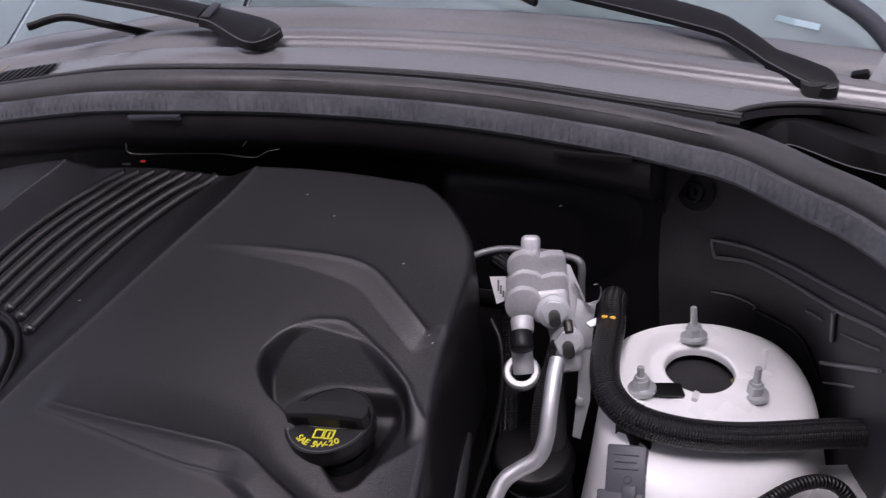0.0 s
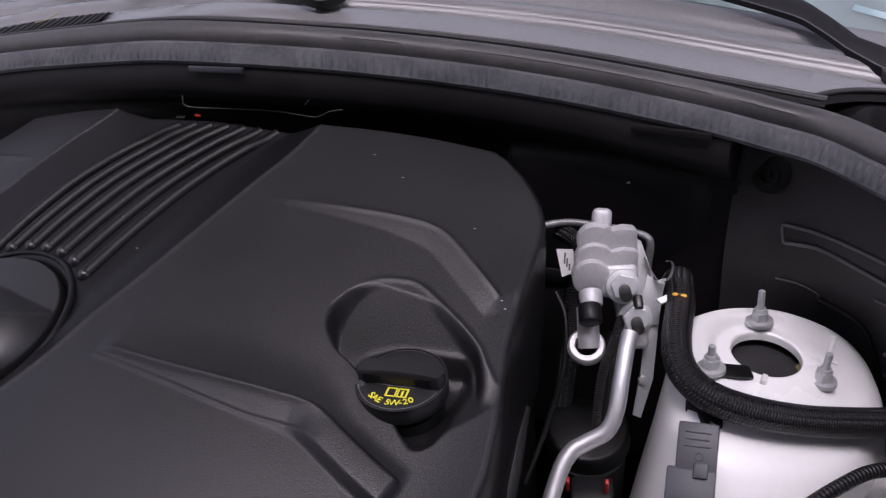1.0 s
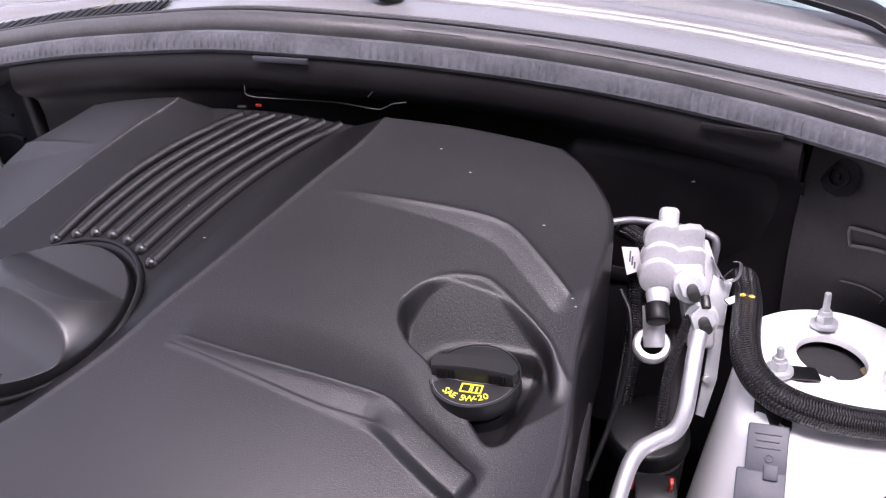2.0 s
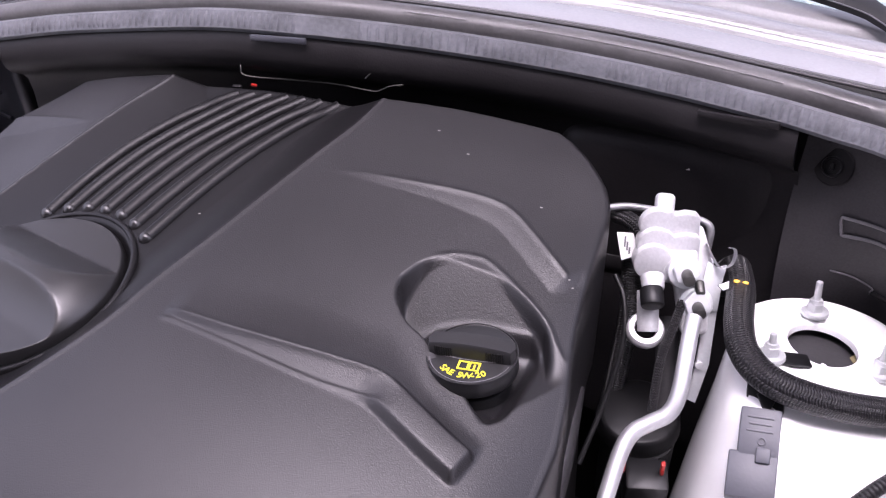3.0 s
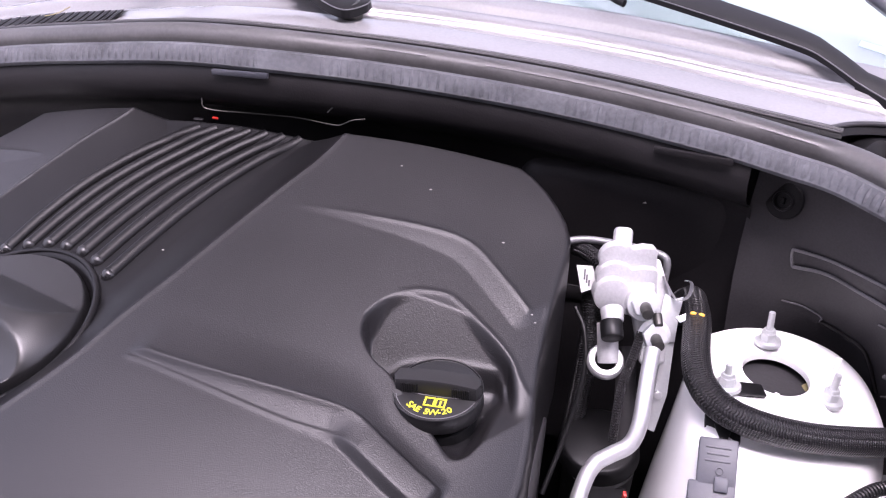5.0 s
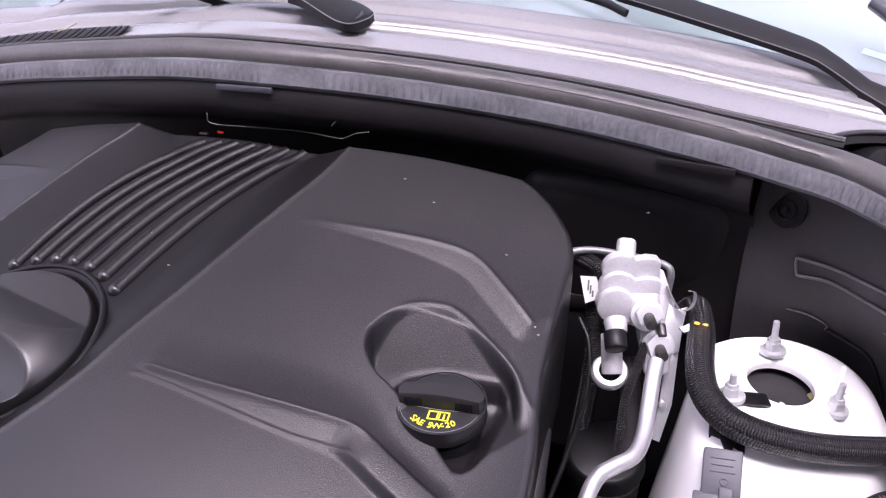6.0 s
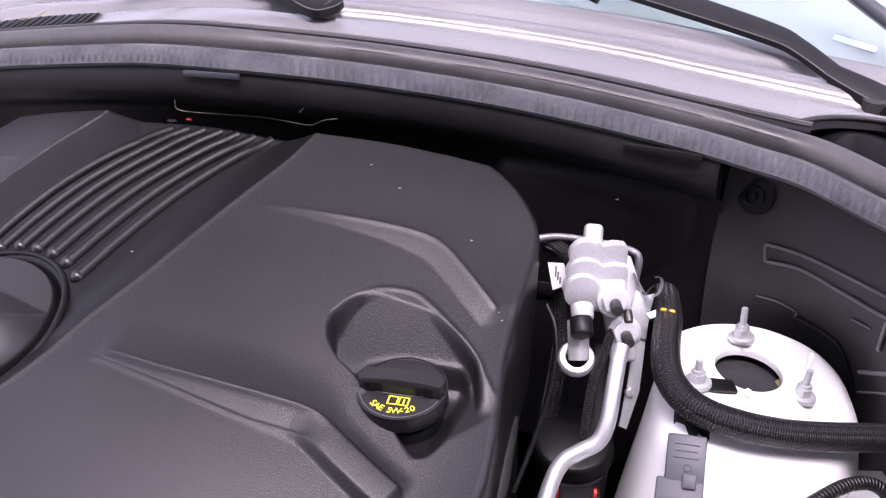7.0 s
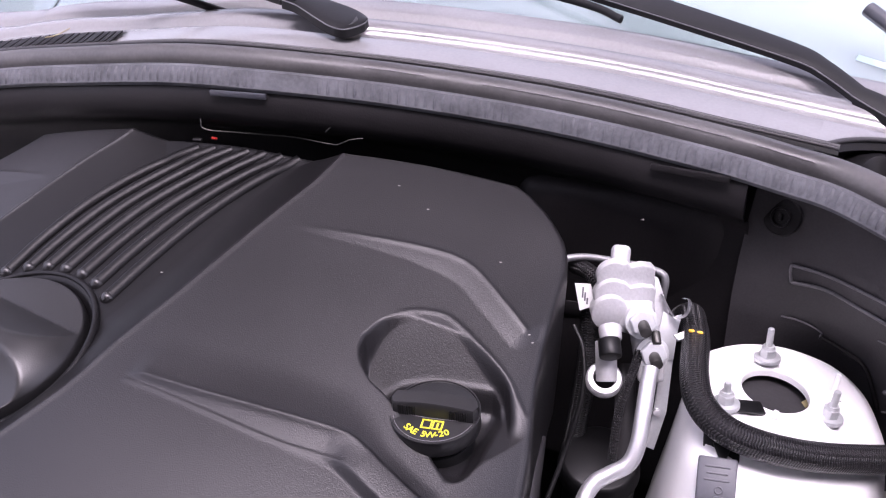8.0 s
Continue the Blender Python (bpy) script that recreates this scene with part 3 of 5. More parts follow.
# bright emblem strokes on the nose of the cover
for (x, y), turn in (((-0.045, -0.482), 35), ((-0.022, -0.511), -35)):
    zz = float(cover_z(np.array(x), np.array(y)))
    em = extrude_poly([(-0.022, -0.005), (0.022, -0.005), (0.026, 0.005), (-0.018, 0.005)], 0.003, 0.0008)
    part("emblem_stroke", em, CHROME, cover, "satin chrome emblem stroke", m=frame_m((x, y, zz - 0.0005), (0, -0.6, 0.8), (math.cos(radians(turn)), math.sin(radians(turn)), 0)))

# oil filler cap in its well
cap_m = frame_m((0.3342, -0.2115, 1.0130), (0.0, -0.10, 1.0), (0.95, 0.16, 0)) @ Matrix.Diagonal((0.87, 0.87, 0.87, 1))
cap = thing("oil_filler_cap", cap_m.translation, "black plastic oil filler cap with yellow lettering in the cover's well", "cap")
part("body", cyl(0.0405, 0.016, 72, 0.0395, 0.0015), CAPTOP, cap, m=cap_m @ Matrix.Translation((0, 0, -0.0075)), angle=50)
bar = bmesh.new()
sect = []
for q in np.linspace(-1, 1, 25):
    w = 0.0395 * q
    lim = math.sqrt(max(0.0395 ** 2 - w * w, 1e-6))
    a, b = -min(0.0085, lim), min(0.0105, lim)
    hgt = 0.0155 - 0.0035 * q * q
    sect.append([bar.verts.new((w, y, z)) for y, z in ((a, 0.0), (a + 0.0004, hgt - 0.002), (a + 0.002, hgt), (b - 0.002, hgt), (b - 0.0004, hgt - 0.002), (b, 0.0))])
for a, b in zip(sect, sect[1:]):
    for k in range(5):
        bar.faces.new((a[k], b[k], b[k + 1], a[k + 1]))
bar.faces.new(sect[0])
bar.faces.new(sect[-1])
part("grip", bar, CAPTOP, cap, m=cap_m, angle=50)
part("rim", ring(0.0405, 0.0392, 0.0012, 72), CAPTOP, cap, m=cap_m @ Matrix.Translation((0, 0, 0.0005)))
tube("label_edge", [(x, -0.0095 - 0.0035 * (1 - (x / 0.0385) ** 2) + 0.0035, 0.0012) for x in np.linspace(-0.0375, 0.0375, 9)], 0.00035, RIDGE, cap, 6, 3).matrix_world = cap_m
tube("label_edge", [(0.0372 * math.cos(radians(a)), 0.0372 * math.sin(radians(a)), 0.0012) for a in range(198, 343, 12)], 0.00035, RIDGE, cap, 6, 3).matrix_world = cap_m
part("skirt", cyl(0.034, 0.03, 40, bevel=0.002), SMOOTH, cap, m=cap_m @ Matrix.Translation((0, 0, -0.04)))
for k in list(range(8)) + list(range(22, 30)):
    part("grip_groove", box(0.0010, 0.0018, 0.010, 0.0003, 1), SMOOTH, cap, m=cap_m @ Matrix.Translation((-0.031 + 0.0021 * k, -0.0085, 0.0065)), smooth=False)
ADVANCE = {"A": 1.05, " ": 0.7, "W": 1.45, "-": 0.75}
along = 0.0
for ch in "SAE 5W-20":
    step = ADVANCE.get(ch, 1.0)
    a = radians(-135 + 9.6 * (along + step / 2))
    along += step
    if ch != " ":
        part("letter", text_mesh(ch, 0.0092, bold=0.0001), YELLOW, cap, m=cap_m @ Matrix.Translation((0.029 * math.cos(a) - 0.001, 0.0285 * math.sin(a) - 0.0010, 0.0009)) @ Matrix.Rotation((a + math.pi / 2) * 0.85, 4, "Z"), smooth=False)
book = bmesh.new()
for sx in (-1, 1):
    for (x0, y0, w, h) in ((0.0002, -0.0036, 0.0007, 0.0072), (0.0050, -0.0036, 0.0009, 0.0072), (0.0002, 0.0030, 0.0057, 0.0009), (0.0002, -0.0040, 0.0057, 0.0009)):
        b = box(w, h, 0.0006, 0)
        bmesh.ops.translate(b, vec=(sx * (x0 + w / 2), y0 + h / 2, 0), verts=b.verts)
        tmp = bpy.data.meshes.new("tmp")
        b.to_mesh(tmp)
        b.free()
        book.from_mesh(tmp)
        bpy.data.meshes.remove(tmp)
for y0 in (-0.0016, 0.0006):
    b = box(0.001, 0.0022, 0.0006, 0)
    bmesh.ops.translate(b, vec=(0.003, y0, 0), verts=b.verts)
    tmp = bpy.data.meshes.new("tmp")
    b.to_mesh(tmp)
    b.free()
    book.from_mesh(tmp)
    bpy.data.meshes.remove(tmp)
part("book_symbol", book, YELLOW, cap, m=cap_m @ Matrix.Translation((0.0015, -0.0168, 0.0010)) @ Matrix.Diagonal((1.65, 1.35, 1, 1)), smooth=False)
for k in range(5):
    part("bar_mark", box(0.0032, 0.0016, 0.0005, 0), YELLOW, cap, m=cap_m @ Matrix.Translation((-0.004 + 0.0045 * k, 0.0085, 0.0142)) @ Matrix.Rotation(radians(-40), 4, "X"), smooth=False)

# pale dust specks on the cover
for x, y in ((0.214, -0.02), (0.007, -0.139), (0.25, -0.035), (0.375, -0.112), (0.379, -0.115), (0.05, -0.17), (0.33, -0.06)):
    zz = float(cover_z(np.array(x), np.array(y)))
    sp = extrude_poly([(-0.0013, -0.0003), (0.001, -0.0005), (0.0014, 0.0002), (-0.0008, 0.0005)], 0.0003)
    ob = part("dust_speck", sp, DUST, None, m=frame_m((x, y, zz + (0.005 if x < 0.06 else 0.0)), (0, -0.3, 0.95), (1, 0.2, 0)), smooth=False)
    tagged(ob, "pale dust speck lying on the black cover", "speck", "dust on the cover")

# ---- strut towers ----
RIMS = [(0.505, 0.0), (0.508, 0.022), (0.531, 0.052), (0.562, 0.077), (0.590, 0.088), (0.617, 0.089), (0.640, 0.073), (0.654, 0.044), (0.659, 0.015), (0.65, -0.03), (0.622, -0.065), (0.585, -0.085), (0.548, -0.088), (0.518, -0.06), (0.507, -0.03)]
HOLE_C = (0.569, 0.012)


LIP_N = Vector((0.13, -0.02, 0.99)).normalized()


def strut_tower(parent, flip=1, tower_z=tower_z):
    lip_c = tower_z(*HOLE_C) - 0.001

    def lip_z(x, y):
        return lip_c - (LIP_N.x * (x - HOLE_C[0]) + LIP_N.y * (y - HOLE_C[1])) / LIP_N.z

    rim = [Vector((p.x, p.y)) for p in spline([(x, y, 0) for x, y in RIMS] + [(*RIMS[0], 0)], 6)[:-1]]
    n = len(rim)
    c = Vector(HOLE_C)
    rows = []
    hole = []
    for p in rim:
        d = (p - c).normalized()
        hole.append(d)
    rings = []
    for rad, dz in ((0.0296, -0.006), (0.0297, -0.002), (0.0299, 0.0005), (0.0304, 0.0016), (0.0318, 0.0022), (0.0345, 0.0016), (0.041, 0.0)):
        rings.append([(c.x + d.x * rad, c.y + d.y * rad, lip_z(c.x + d.x * rad, c.y + d.y * rad) + dz) for d in hole])
    for f in (0.12, 0.25, 0.4, 0.6, 0.8, 0.93):
        rings.append([(q.x, q.y, lip_z(q.x, q.y) + (tower_z(q.x, q.y) - lip_z(q.x, q.y)) * float(smooth(0.0, 0.42, f))) for q in [c + d * 0.041 + (p - c - d * 0.041) * f for p, d in zip(rim, hole)]])
    for out, down in ((0.0, 0.0015), (0.006, 0.006), (0.010, 0.014), (0.013, 0.03), (0.02, 0.075), (0.03, 0.13), (0.045, 0.22), (0.055, 0.40)):
        row = []
        for p, d in zip(rim, hole):
            front = max(-d.y, 0) ** 1.5
            row.append((p.x + d.x * out * (1 + 0.4 * front), p.y + d.y * out * (1 + 2.6 * front), tower_z(p.x, p.y) - down))
        rings.append(row)
    verts = [(flip * x, y, z) for r in rings for x, y, z in r]
    faces = [(i * n + k, i * n + (k + 1) % n, (i + 1) * n + (k + 1) % n, (i + 1) * n + k) for i in range(len(rings) - 1) for k in range(n)]
    return mesh_ob("shell", verts, faces, PAINT, parent, True, "", 60)


def stud(parent, at, length, flip=1, lean=-0.02):
    nrm = Vector((lean * flip, 0.02, 1.0)).normalized()
    m = frame_m(at, nrm, (1, 0, 0))
    s = part("stud", cyl(0.0034, length, 18, 0.0030, 0.0012), ZINC, parent, "zinc-plated threaded stud", m=m @ Matrix.Translation((0, 0, length / 2)))
    part("washer", cyl(0.0124, 0.004, 36, 0.0120, 0.0006), ZINC, s, m=m @ Matrix.Translation((0, 0, 0.0005)))
    part("nut", cyl(0.0076, 0.009, 6, bevel=0.0008), ZINC, s, m=m @ Matrix.Translation((0, 0, 0.0065)), smooth=False)
    part("collar", cyl(0.0062, 0.003, 24, 0.0050), ZINC, s, m=m @ Matrix.Translation((0, 0, 0.0122)))
    return s


tower = thing("strut_tower", (0.575, 0.015, 0.6), "white painted strut tower with a round opening and three studs", "strut tower", "strut towers")
strut_tower(tower)
stud(tower, (0.556, 0.050, 0.953), 0.032)
stud(tower, (0.5319, -0.041, 0.957), 0.023)
stud(tower, (0.6168, 0.006, 0.9335), 0.029, 1, 0.10)
part("locating_tab", box(0.0045, 0.003, 0.026, 0.001), PAINT, tower, "white painted upright tab", m=pose(0.6185, 0.0465, 0.9410, 0, 4, 0))
part("tab_foot", box(0.013, 0.008, 0.003, 0.001), PAINT, tower, m=frame_m((0.6195, 0.0455, tower_z(0.6195, 0.0455) + 0.0005), TN, (1, 0.1, 0)))
mount = part("mount_top", cyl(0.045, 0.02, 40, 0.043), RUBBER, tower, "black rubber mount inside the opening", m=frame_m((HOLE_C[0], HOLE_C[1], tower_z(*HOLE_C) - 0.025), LIP_N, (1, 0, 0)))
part("underseal_patch", box(0.008, 0.018, 0.003, 0.001), RUST, tower, m=frame_m((0.594, 0.026, tower_z(0.594, 0.026) - 0.012), (-0.6, -0.4, 0.5), (0, 1, 0)))
part("clip", box(0.005, 0.010, 0.006, 0.0012), LABEL, tower, "small white clip on the rim", m=frame_m((0.573, -0.024, tower_z(0.573, -0.024) + 0.003), TN, (1, 0, 0)))

far = thing("strut_tower", (-0.53, 0.012, 0.6), "white painted strut tower beyond the engine cover", "strut tower", "strut towers")
ft = strut_tower(far, -1, lambda x, y: 0.940 + 0.08 * (y - 0.012) - 0.05 * (x - 0.57))
for o in [ft]:
    o.matrix_world = Matrix.Translation((0.04, 0.0, -0.028)) @ o.matrix_world
for at, ln in (((-0.551, 0.042, 0.921), 0.03), ((-0.520, 0.057, 0.913), 0.034), ((-0.501, -0.025, 0.912), 0.03)):
    stud(far, at, ln, -1)

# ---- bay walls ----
# near-black sheet: the shade deep in the bay is put into its colour
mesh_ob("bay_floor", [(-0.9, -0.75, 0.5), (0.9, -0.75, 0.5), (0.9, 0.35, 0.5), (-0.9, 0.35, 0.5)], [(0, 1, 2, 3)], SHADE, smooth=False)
tagged(bpy.data.objects["bay_floor"], "near-black sheet for the shaded depth of the engine bay", "floor", kind="structure")

# ---- windscreen and what closes the car behind it ----
screen = thing("windscreen", (0.1, 0.3, 1.2), "raked tinted windscreen glass reflecting the sky", "windscreen", kind="structure")
pane = sweep("pane", [(0.196, 0.046), (0.45, 0.185), (0.75, 0.36), (1.05, 0.54), (1.05, 0.535), (0.75, 0.355), (0.45, 0.18), (0.196, 0.041)], GLASS, screen, -0.62, 0.78, path=COWL_LINE)
pane.visible_shadow = False
sweep("dashboard", [(0.20, 0.02), (0.34, 0.05), (0.70, 0.06), (0.74, 0.0), (0.76, -0.4)], DASH, None, -0.62, 0.78, path=COWL_LINE)
tagged(bpy.data.objects["dashboard"], "pale grey dashboard top behind the windscreen", "dashboard", kind="structure")

# ---- cowl details ----
for (x0, x1) in ((-0.009, 0.056), (0.430, 0.497)):
    a = min(SEAL_LINE, key=lambda p: abs(p.x - x0))
    b = min(SEAL_LINE, key=lambda p: abs(p.x - x1))
    mid, way = (a + b) / 2, (b - a)
    bm = box(way.length, 0.004, 0.006, 0.001)
    part("tab", bm, GREY if x0 < 0.1 else PANEL, cowl, "raised grey moulded tab", m=frame_m(mid + Vector((0.0, -0.002, -0.0068)), (0, 0, 1), way))
grille = thing("cowl_grille", (-0.25, 0.05, 1.16), "black cowl air intake grille with slanted slats", "grille")
base = bmesh.new()
lo = [p for p in COWL_LINE if -0.46 <= p.x <= -0.165]
rows = [[base.verts.new(p + Vector((0, r, z))) for p in lo] for r, z in ((0.046, 0.0305), (0.084, 0.0335))]
for k in range(len(lo) - 1):
    base.faces.new((rows[0][k], rows[0][k + 1], rows[1][k + 1], rows[1][k]))
part("backing", base, SHADE, grille)
for k in range(58):
    x = -0.176 - 0.0048 * k
    a = min(COWL_LINE, key=lambda p: abs(p.x - x))
    p0 = Vector((x + 0.006, a.y + 0.046, a.z + 0.0314))
    p1 = Vector((x - 0.009, a.y + 0.084, a.z + 0.0343))
    bm = box((p1 - p0).length, 0.0022, 0.0016, 0.0003, 1)
    part("slat", bm, PANEL, grille, m=frame_m((p0 + p1) / 2, (0, 0, 1), p1 - p0))
tube("pine_straw", [(-0.285, 0.072, 1.166), (-0.270, 0.078, 1.170), (-0.262, 0.09, 1.175)], 0.0006, RUST, None, 6)
tagged(bpy.data.objects["pine_straw"], "dry orange-brown pine straw caught in the cowl grille", "straw")

# thin wire hooked under the cowl
wire = thing("retaining_wire", (0.05, 0.03, 1.11), "thin bare steel wire hooked along the cowl front", "wire")
tube("strand", [(-0.034, 0.020, 1.131), (-0.028, 0.010, 1.122), (-0.022, 0.009, 1.113), (0.02, 0.022, 1.110), (0.068, 0.034, 1.108), (0.110, 0.038, 1.105), (0.120, 0.039, 1.107), (0.130, 0.040, 1.112), (0.143, 0.044, 1.114)], 0.0007, DARKMETAL, wire, 8)
tube("hook", [(0.106, 0.034, 1.119), (0.112, 0.036, 1.125), (0.117, 0.041, 1.127)], 0.0007, DARKMETAL, wire, 8)
tag = part("red_tag", box(0.007, 0.003, 0.0025, 0.001), RED, None, m=frame_m((-0.022, 0.020, 1.099), (0.1, -0.3, 0.95), (1, 0.1, 0)))
tagged(tag, "small red plastic locking tab behind the engine cover", "clip")
tag2 = part("grey_tag", box(0.010, 0.004, 0.003, 0.001), PANEL, None, m=frame_m((-0.036, 0.010, 1.099), (0.1, -0.3, 0.95), (1, 0.3, 0)))
tagged(tag2, "small grey plastic connector behind the engine cover", "clip")

# ---- cowl end beside the hinge ----
cowl_end = thing("cowl_end_cap", (0.64, 0.14, 1.1), "black plastic cowl end cap beside the hood hinge", "trim")
loft_a = [p + Vector((0, 0, -0.001)) for p in corner_a]
m_ = len(loft_a)
def loft_line(pts):
    line = spline(pts, 12)
    return [line[round(k * (len(line) - 1) / (m_ - 1))] for k in range(m_)]
loft_a2 = [p + Vector((0.002, -0.004, -0.008)) for p in loft_a]
loft_b = loft_line([(0.5845, 0.1377, 1.1198), (0.5937, 0.155, 1.1239), (0.6115, 0.1639, 1.126), (0.6317, 0.1663, 1.125), (0.661, 0.1581, 1.1209), (0.6821, 0.1507, 1.1169), (0.6931, 0.1476, 1.1148), (0.7173, 0.1408, 1.1102)])
loft_c = loft_line([(0.5987, 0.1052, 1.1279), (0.6107, 0.1246, 1.1338), (0.6211, 0.1284, 1.1349), (0.6364, 0.1229, 1.134), (0.6652, 0.1068, 1.1289), (0.6851, 0.1008, 1.1249), (0.6953, 0.1024, 1.1219), (0.7177, 0.1059, 1.1153)])
loft_c0 = [c.lerp(b, 0.16) + Vector((0, 0, -0.0004)) for b, c in zip(loft_b, loft_c)]
loft_d = loft_line([(0.6034, 0.113, 1.1158), (0.6162, 0.1173, 1.1169), (0.6227, 0.1196, 1.1168), (0.6388, 0.1114, 1.1159), (0.6673, 0.0976, 1.1119), (0.6903, 0.0951, 1.1078), (0.6988, 0.0954, 1.1058), (0.7175, 0.0961, 1.1014)])
loft_c1 = [c.lerp(d, 0.16) + Vector((0, 0, 0.0006)) for c, d in zip(loft_c, loft_d)]
loft_d2 = [p + Vector((0, 0.003, -0.0015)) for p in loft_d]
loft_e = [p + Vector((0.0, 0.020, -0.06)) for p in loft_d]
lines = (loft_a, loft_a2, loft_b, loft_c0, loft_c, loft_c1, loft_d, loft_d2, loft_e)
verts = [p for line in lines for p in line]
mesh_ob("cap_skin", verts, [(i * m_ + k, i * m_ + k + 1, (i + 1) * m_ + k + 1, (i + 1) * m_ + k) for i in range(len(lines) - 1) for k in range(m_ - 1)], ENDCAP, cowl_end)
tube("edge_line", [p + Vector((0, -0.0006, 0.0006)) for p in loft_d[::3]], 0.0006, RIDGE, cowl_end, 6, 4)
tube("edge", [p + Vector((0, 0, 0.0005)) for p in loft_a[::3]], 0.0026, RUBBER, cowl_end, 10, 4)
hinge = thing("hinge", (0.69, 0.22, 1.13), "grey painted hood hinge bracket beside the windscreen", "hinge")
part("plate", extrude_poly([(-0.02, -0.03), (0.05, -0.03), (0.05, 0.05), (0.02, 0.045), (0.0, 0.02)], 0.004, 0.001), PRIMER, hinge, m=frame_m((0.685, 0.206, 1.148), (-0.3, -0.9, 0.3), (1, -0.3, 0)))
part("bolt", cyl(0.007, 0.006, 6), DARKMETAL, hinge, m=frame_m((0.697, 0.198, 1.156), (-0.3, -0.9, 0.3), (1, 0, 0)))

part("arm", box(0.016, 0.010, 0.05, 0.003, 2), SMOOTH, hinge, m=pose(0.672, 0.212, 1.128, 10, -12, 0))
tube("edge_trim", [(0.585, 0.352, 1.208), (0.631, 0.318, 1.187), (0.661, 0.295, 1.175), (0.684, 0.270, 1.161), (0.705, 0.235, 1.142)], 0.009, GREY, screen, 12, 6, "grey trim along the windscreen's side")
# pale blue strip stands for a reflection on the glass
sticker = part("sticker", extrude_poly([(-0.022, -0.004), (0.022, -0.004), (0.021, 0.004), (-0.022, 0.004)], 0.0006), GLINT, None, m=frame_m((0.604, 0.283, 1.1715), (0, -0.48, 0.877), (0.97, -0.25, -0.13)), smooth=False)
tagged(sticker, "small pale strip standing for a glint low on the windscreen glass", "sticker")

# ---- wipers ----
def arm_part(name, seam, up, drop, material, parent, label=""):
    """A pressed arm: a top face between its seam edge and its far edge, with a skirt on both sides."""
    a, b = spline(seam, 8), spline(up, 8)
    k = min(len(a), len(b))
    down = Vector((0, -0.25, -1)) * drop
    rows = []
    for p, q in zip(a[:k], b[:k]):
        top = (p + q) / 2 + Vector((0, 0, 0.0018))
        rows.append([p + down, p + Vector((0, -0.0012, -0.001)), p + (q - p) * 0.06 + Vector((0, 0, 0.0006)), p + (q - p) * 0.3 + (top - (p + q) / 2) * 0.8, top + (q - p) * 0.15, q, q + Vector((0, 0.002, -drop))])
    c = len(rows[0])
    faces = [(i * c + j, (i + 1) * c + j, (i + 1) * c + j + 1, i * c + j + 1) for i in range(k - 1) for j in range(c - 1)]
    faces += [tuple(range(c)), tuple((k - 1) * c + j for j in range(c - 1, -1, -1))]
    ob = mesh_ob(name, [p for r in rows for p in r], faces, material, parent, True, label, 35)
    # grey thread along the seam stands for the highlight on the arm's edge
    tube("edge_line", [tuple(p + Vector((0, -0.0008, -0.0004))) for p in a[::4]], 0.0007, GREY_LINE, ob, 6, 3)
    return ob


def wiper(label, arm, hub, spindle, blade):
    w = thing("wiper", spindle, label, "wiper", "wipers on the windscreen")
    arm_part("arm", *arm, 0.006, WIPER, w)
    arm_part("pivot_cap", *hub, 0.009, WIPER, w, "rounded black pivot cap")
    part("spindle", cyl(0.013, 0.04, 24), DARKMETAL, w, m=frame_m(Vector(spindle), (0, -0.2, 0.97), (1, 0, 0)))
    tube("blade", blade, 0.0038, WIPER, w, 10, 6, squash=1.2)
    p, q = Vector(hub[0][0]), Vector(hub[1][0])
    if (q - p).length > 0.02:
        part("hinge_clip", box(0.010, (q - p).length * 0.92, 0.003, 0.001), GREY, w, "grey hinge clip", m=frame_m((p + q) / 2 + Vector((0.009, 0, 0.0012)), (0.2, -0.2, 0.97), Vector((0, 0, 1)).cross(p - q)))
    return w


wiper("black wiper arm parked low on the windscreen",
      ([(0.30, 0.293, 1.214), (0.411, 0.268, 1.198), (0.522, 0.241, 1.181), (0.554, 0.229, 1.173), (0.586, 0.2075, 1.161)], [(0.31, 0.316, 1.226), (0.42, 0.290, 1.209), (0.526, 0.261, 1.191), (0.560, 0.244, 1.181), (0.595, 0.219, 1.167)]),
      ([(0.586, 0.2075, 1.161), (0.617, 0.192, 1.151), (0.640, 0.183, 1.1455), (0.651, 0.1845, 1.146)], [(0.595, 0.219, 1.167), (0.626, 0.209, 1.160), (0.644, 0.201, 1.155), (0.652, 0.189, 1.149)]), (0.632, 0.196, 1.130),
      [(0.02, 0.34, 1.236), (0.16, 0.305, 1.222), (0.30, 0.278, 1.207), (0.345, 0.262, 1.198)])
wiper("black wiper arm with a broad pivot cap on the cowl",
      ([(-0.32, 0.128, 1.270), (-0.22, 0.1285, 1.257), (-0.106, 0.129, 1.241), (-0.04, 0.130, 1.230), (0.006, 0.1285, 1.222)], [(-0.31, 0.150, 1.274), (-0.21, 0.151, 1.261), (-0.096, 0.152, 1.246), (-0.035, 0.155, 1.235), (0.003, 0.158, 1.227)]),
      ([(0.008, 0.128, 1.222), (0.028, 0.126, 1.218), (0.071, 0.109, 1.207), (0.093, 0.1085, 1.2035), (0.104, 0.128, 1.205), (0.1045, 0.138, 1.2065)], [(0.004, 0.159, 1.227), (0.03, 0.158, 1.222), (0.064, 0.155, 1.216), (0.084, 0.152, 1.212), (0.098, 0.147, 1.208), (0.104, 0.140, 1.207)]), (0.085, 0.130, 1.188),
      [(-0.21, 0.09, 1.222), (-0.177, 0.115, 1.226), (-0.14, 0.135, 1.212), (-0.095, 0.165, 1.190)])

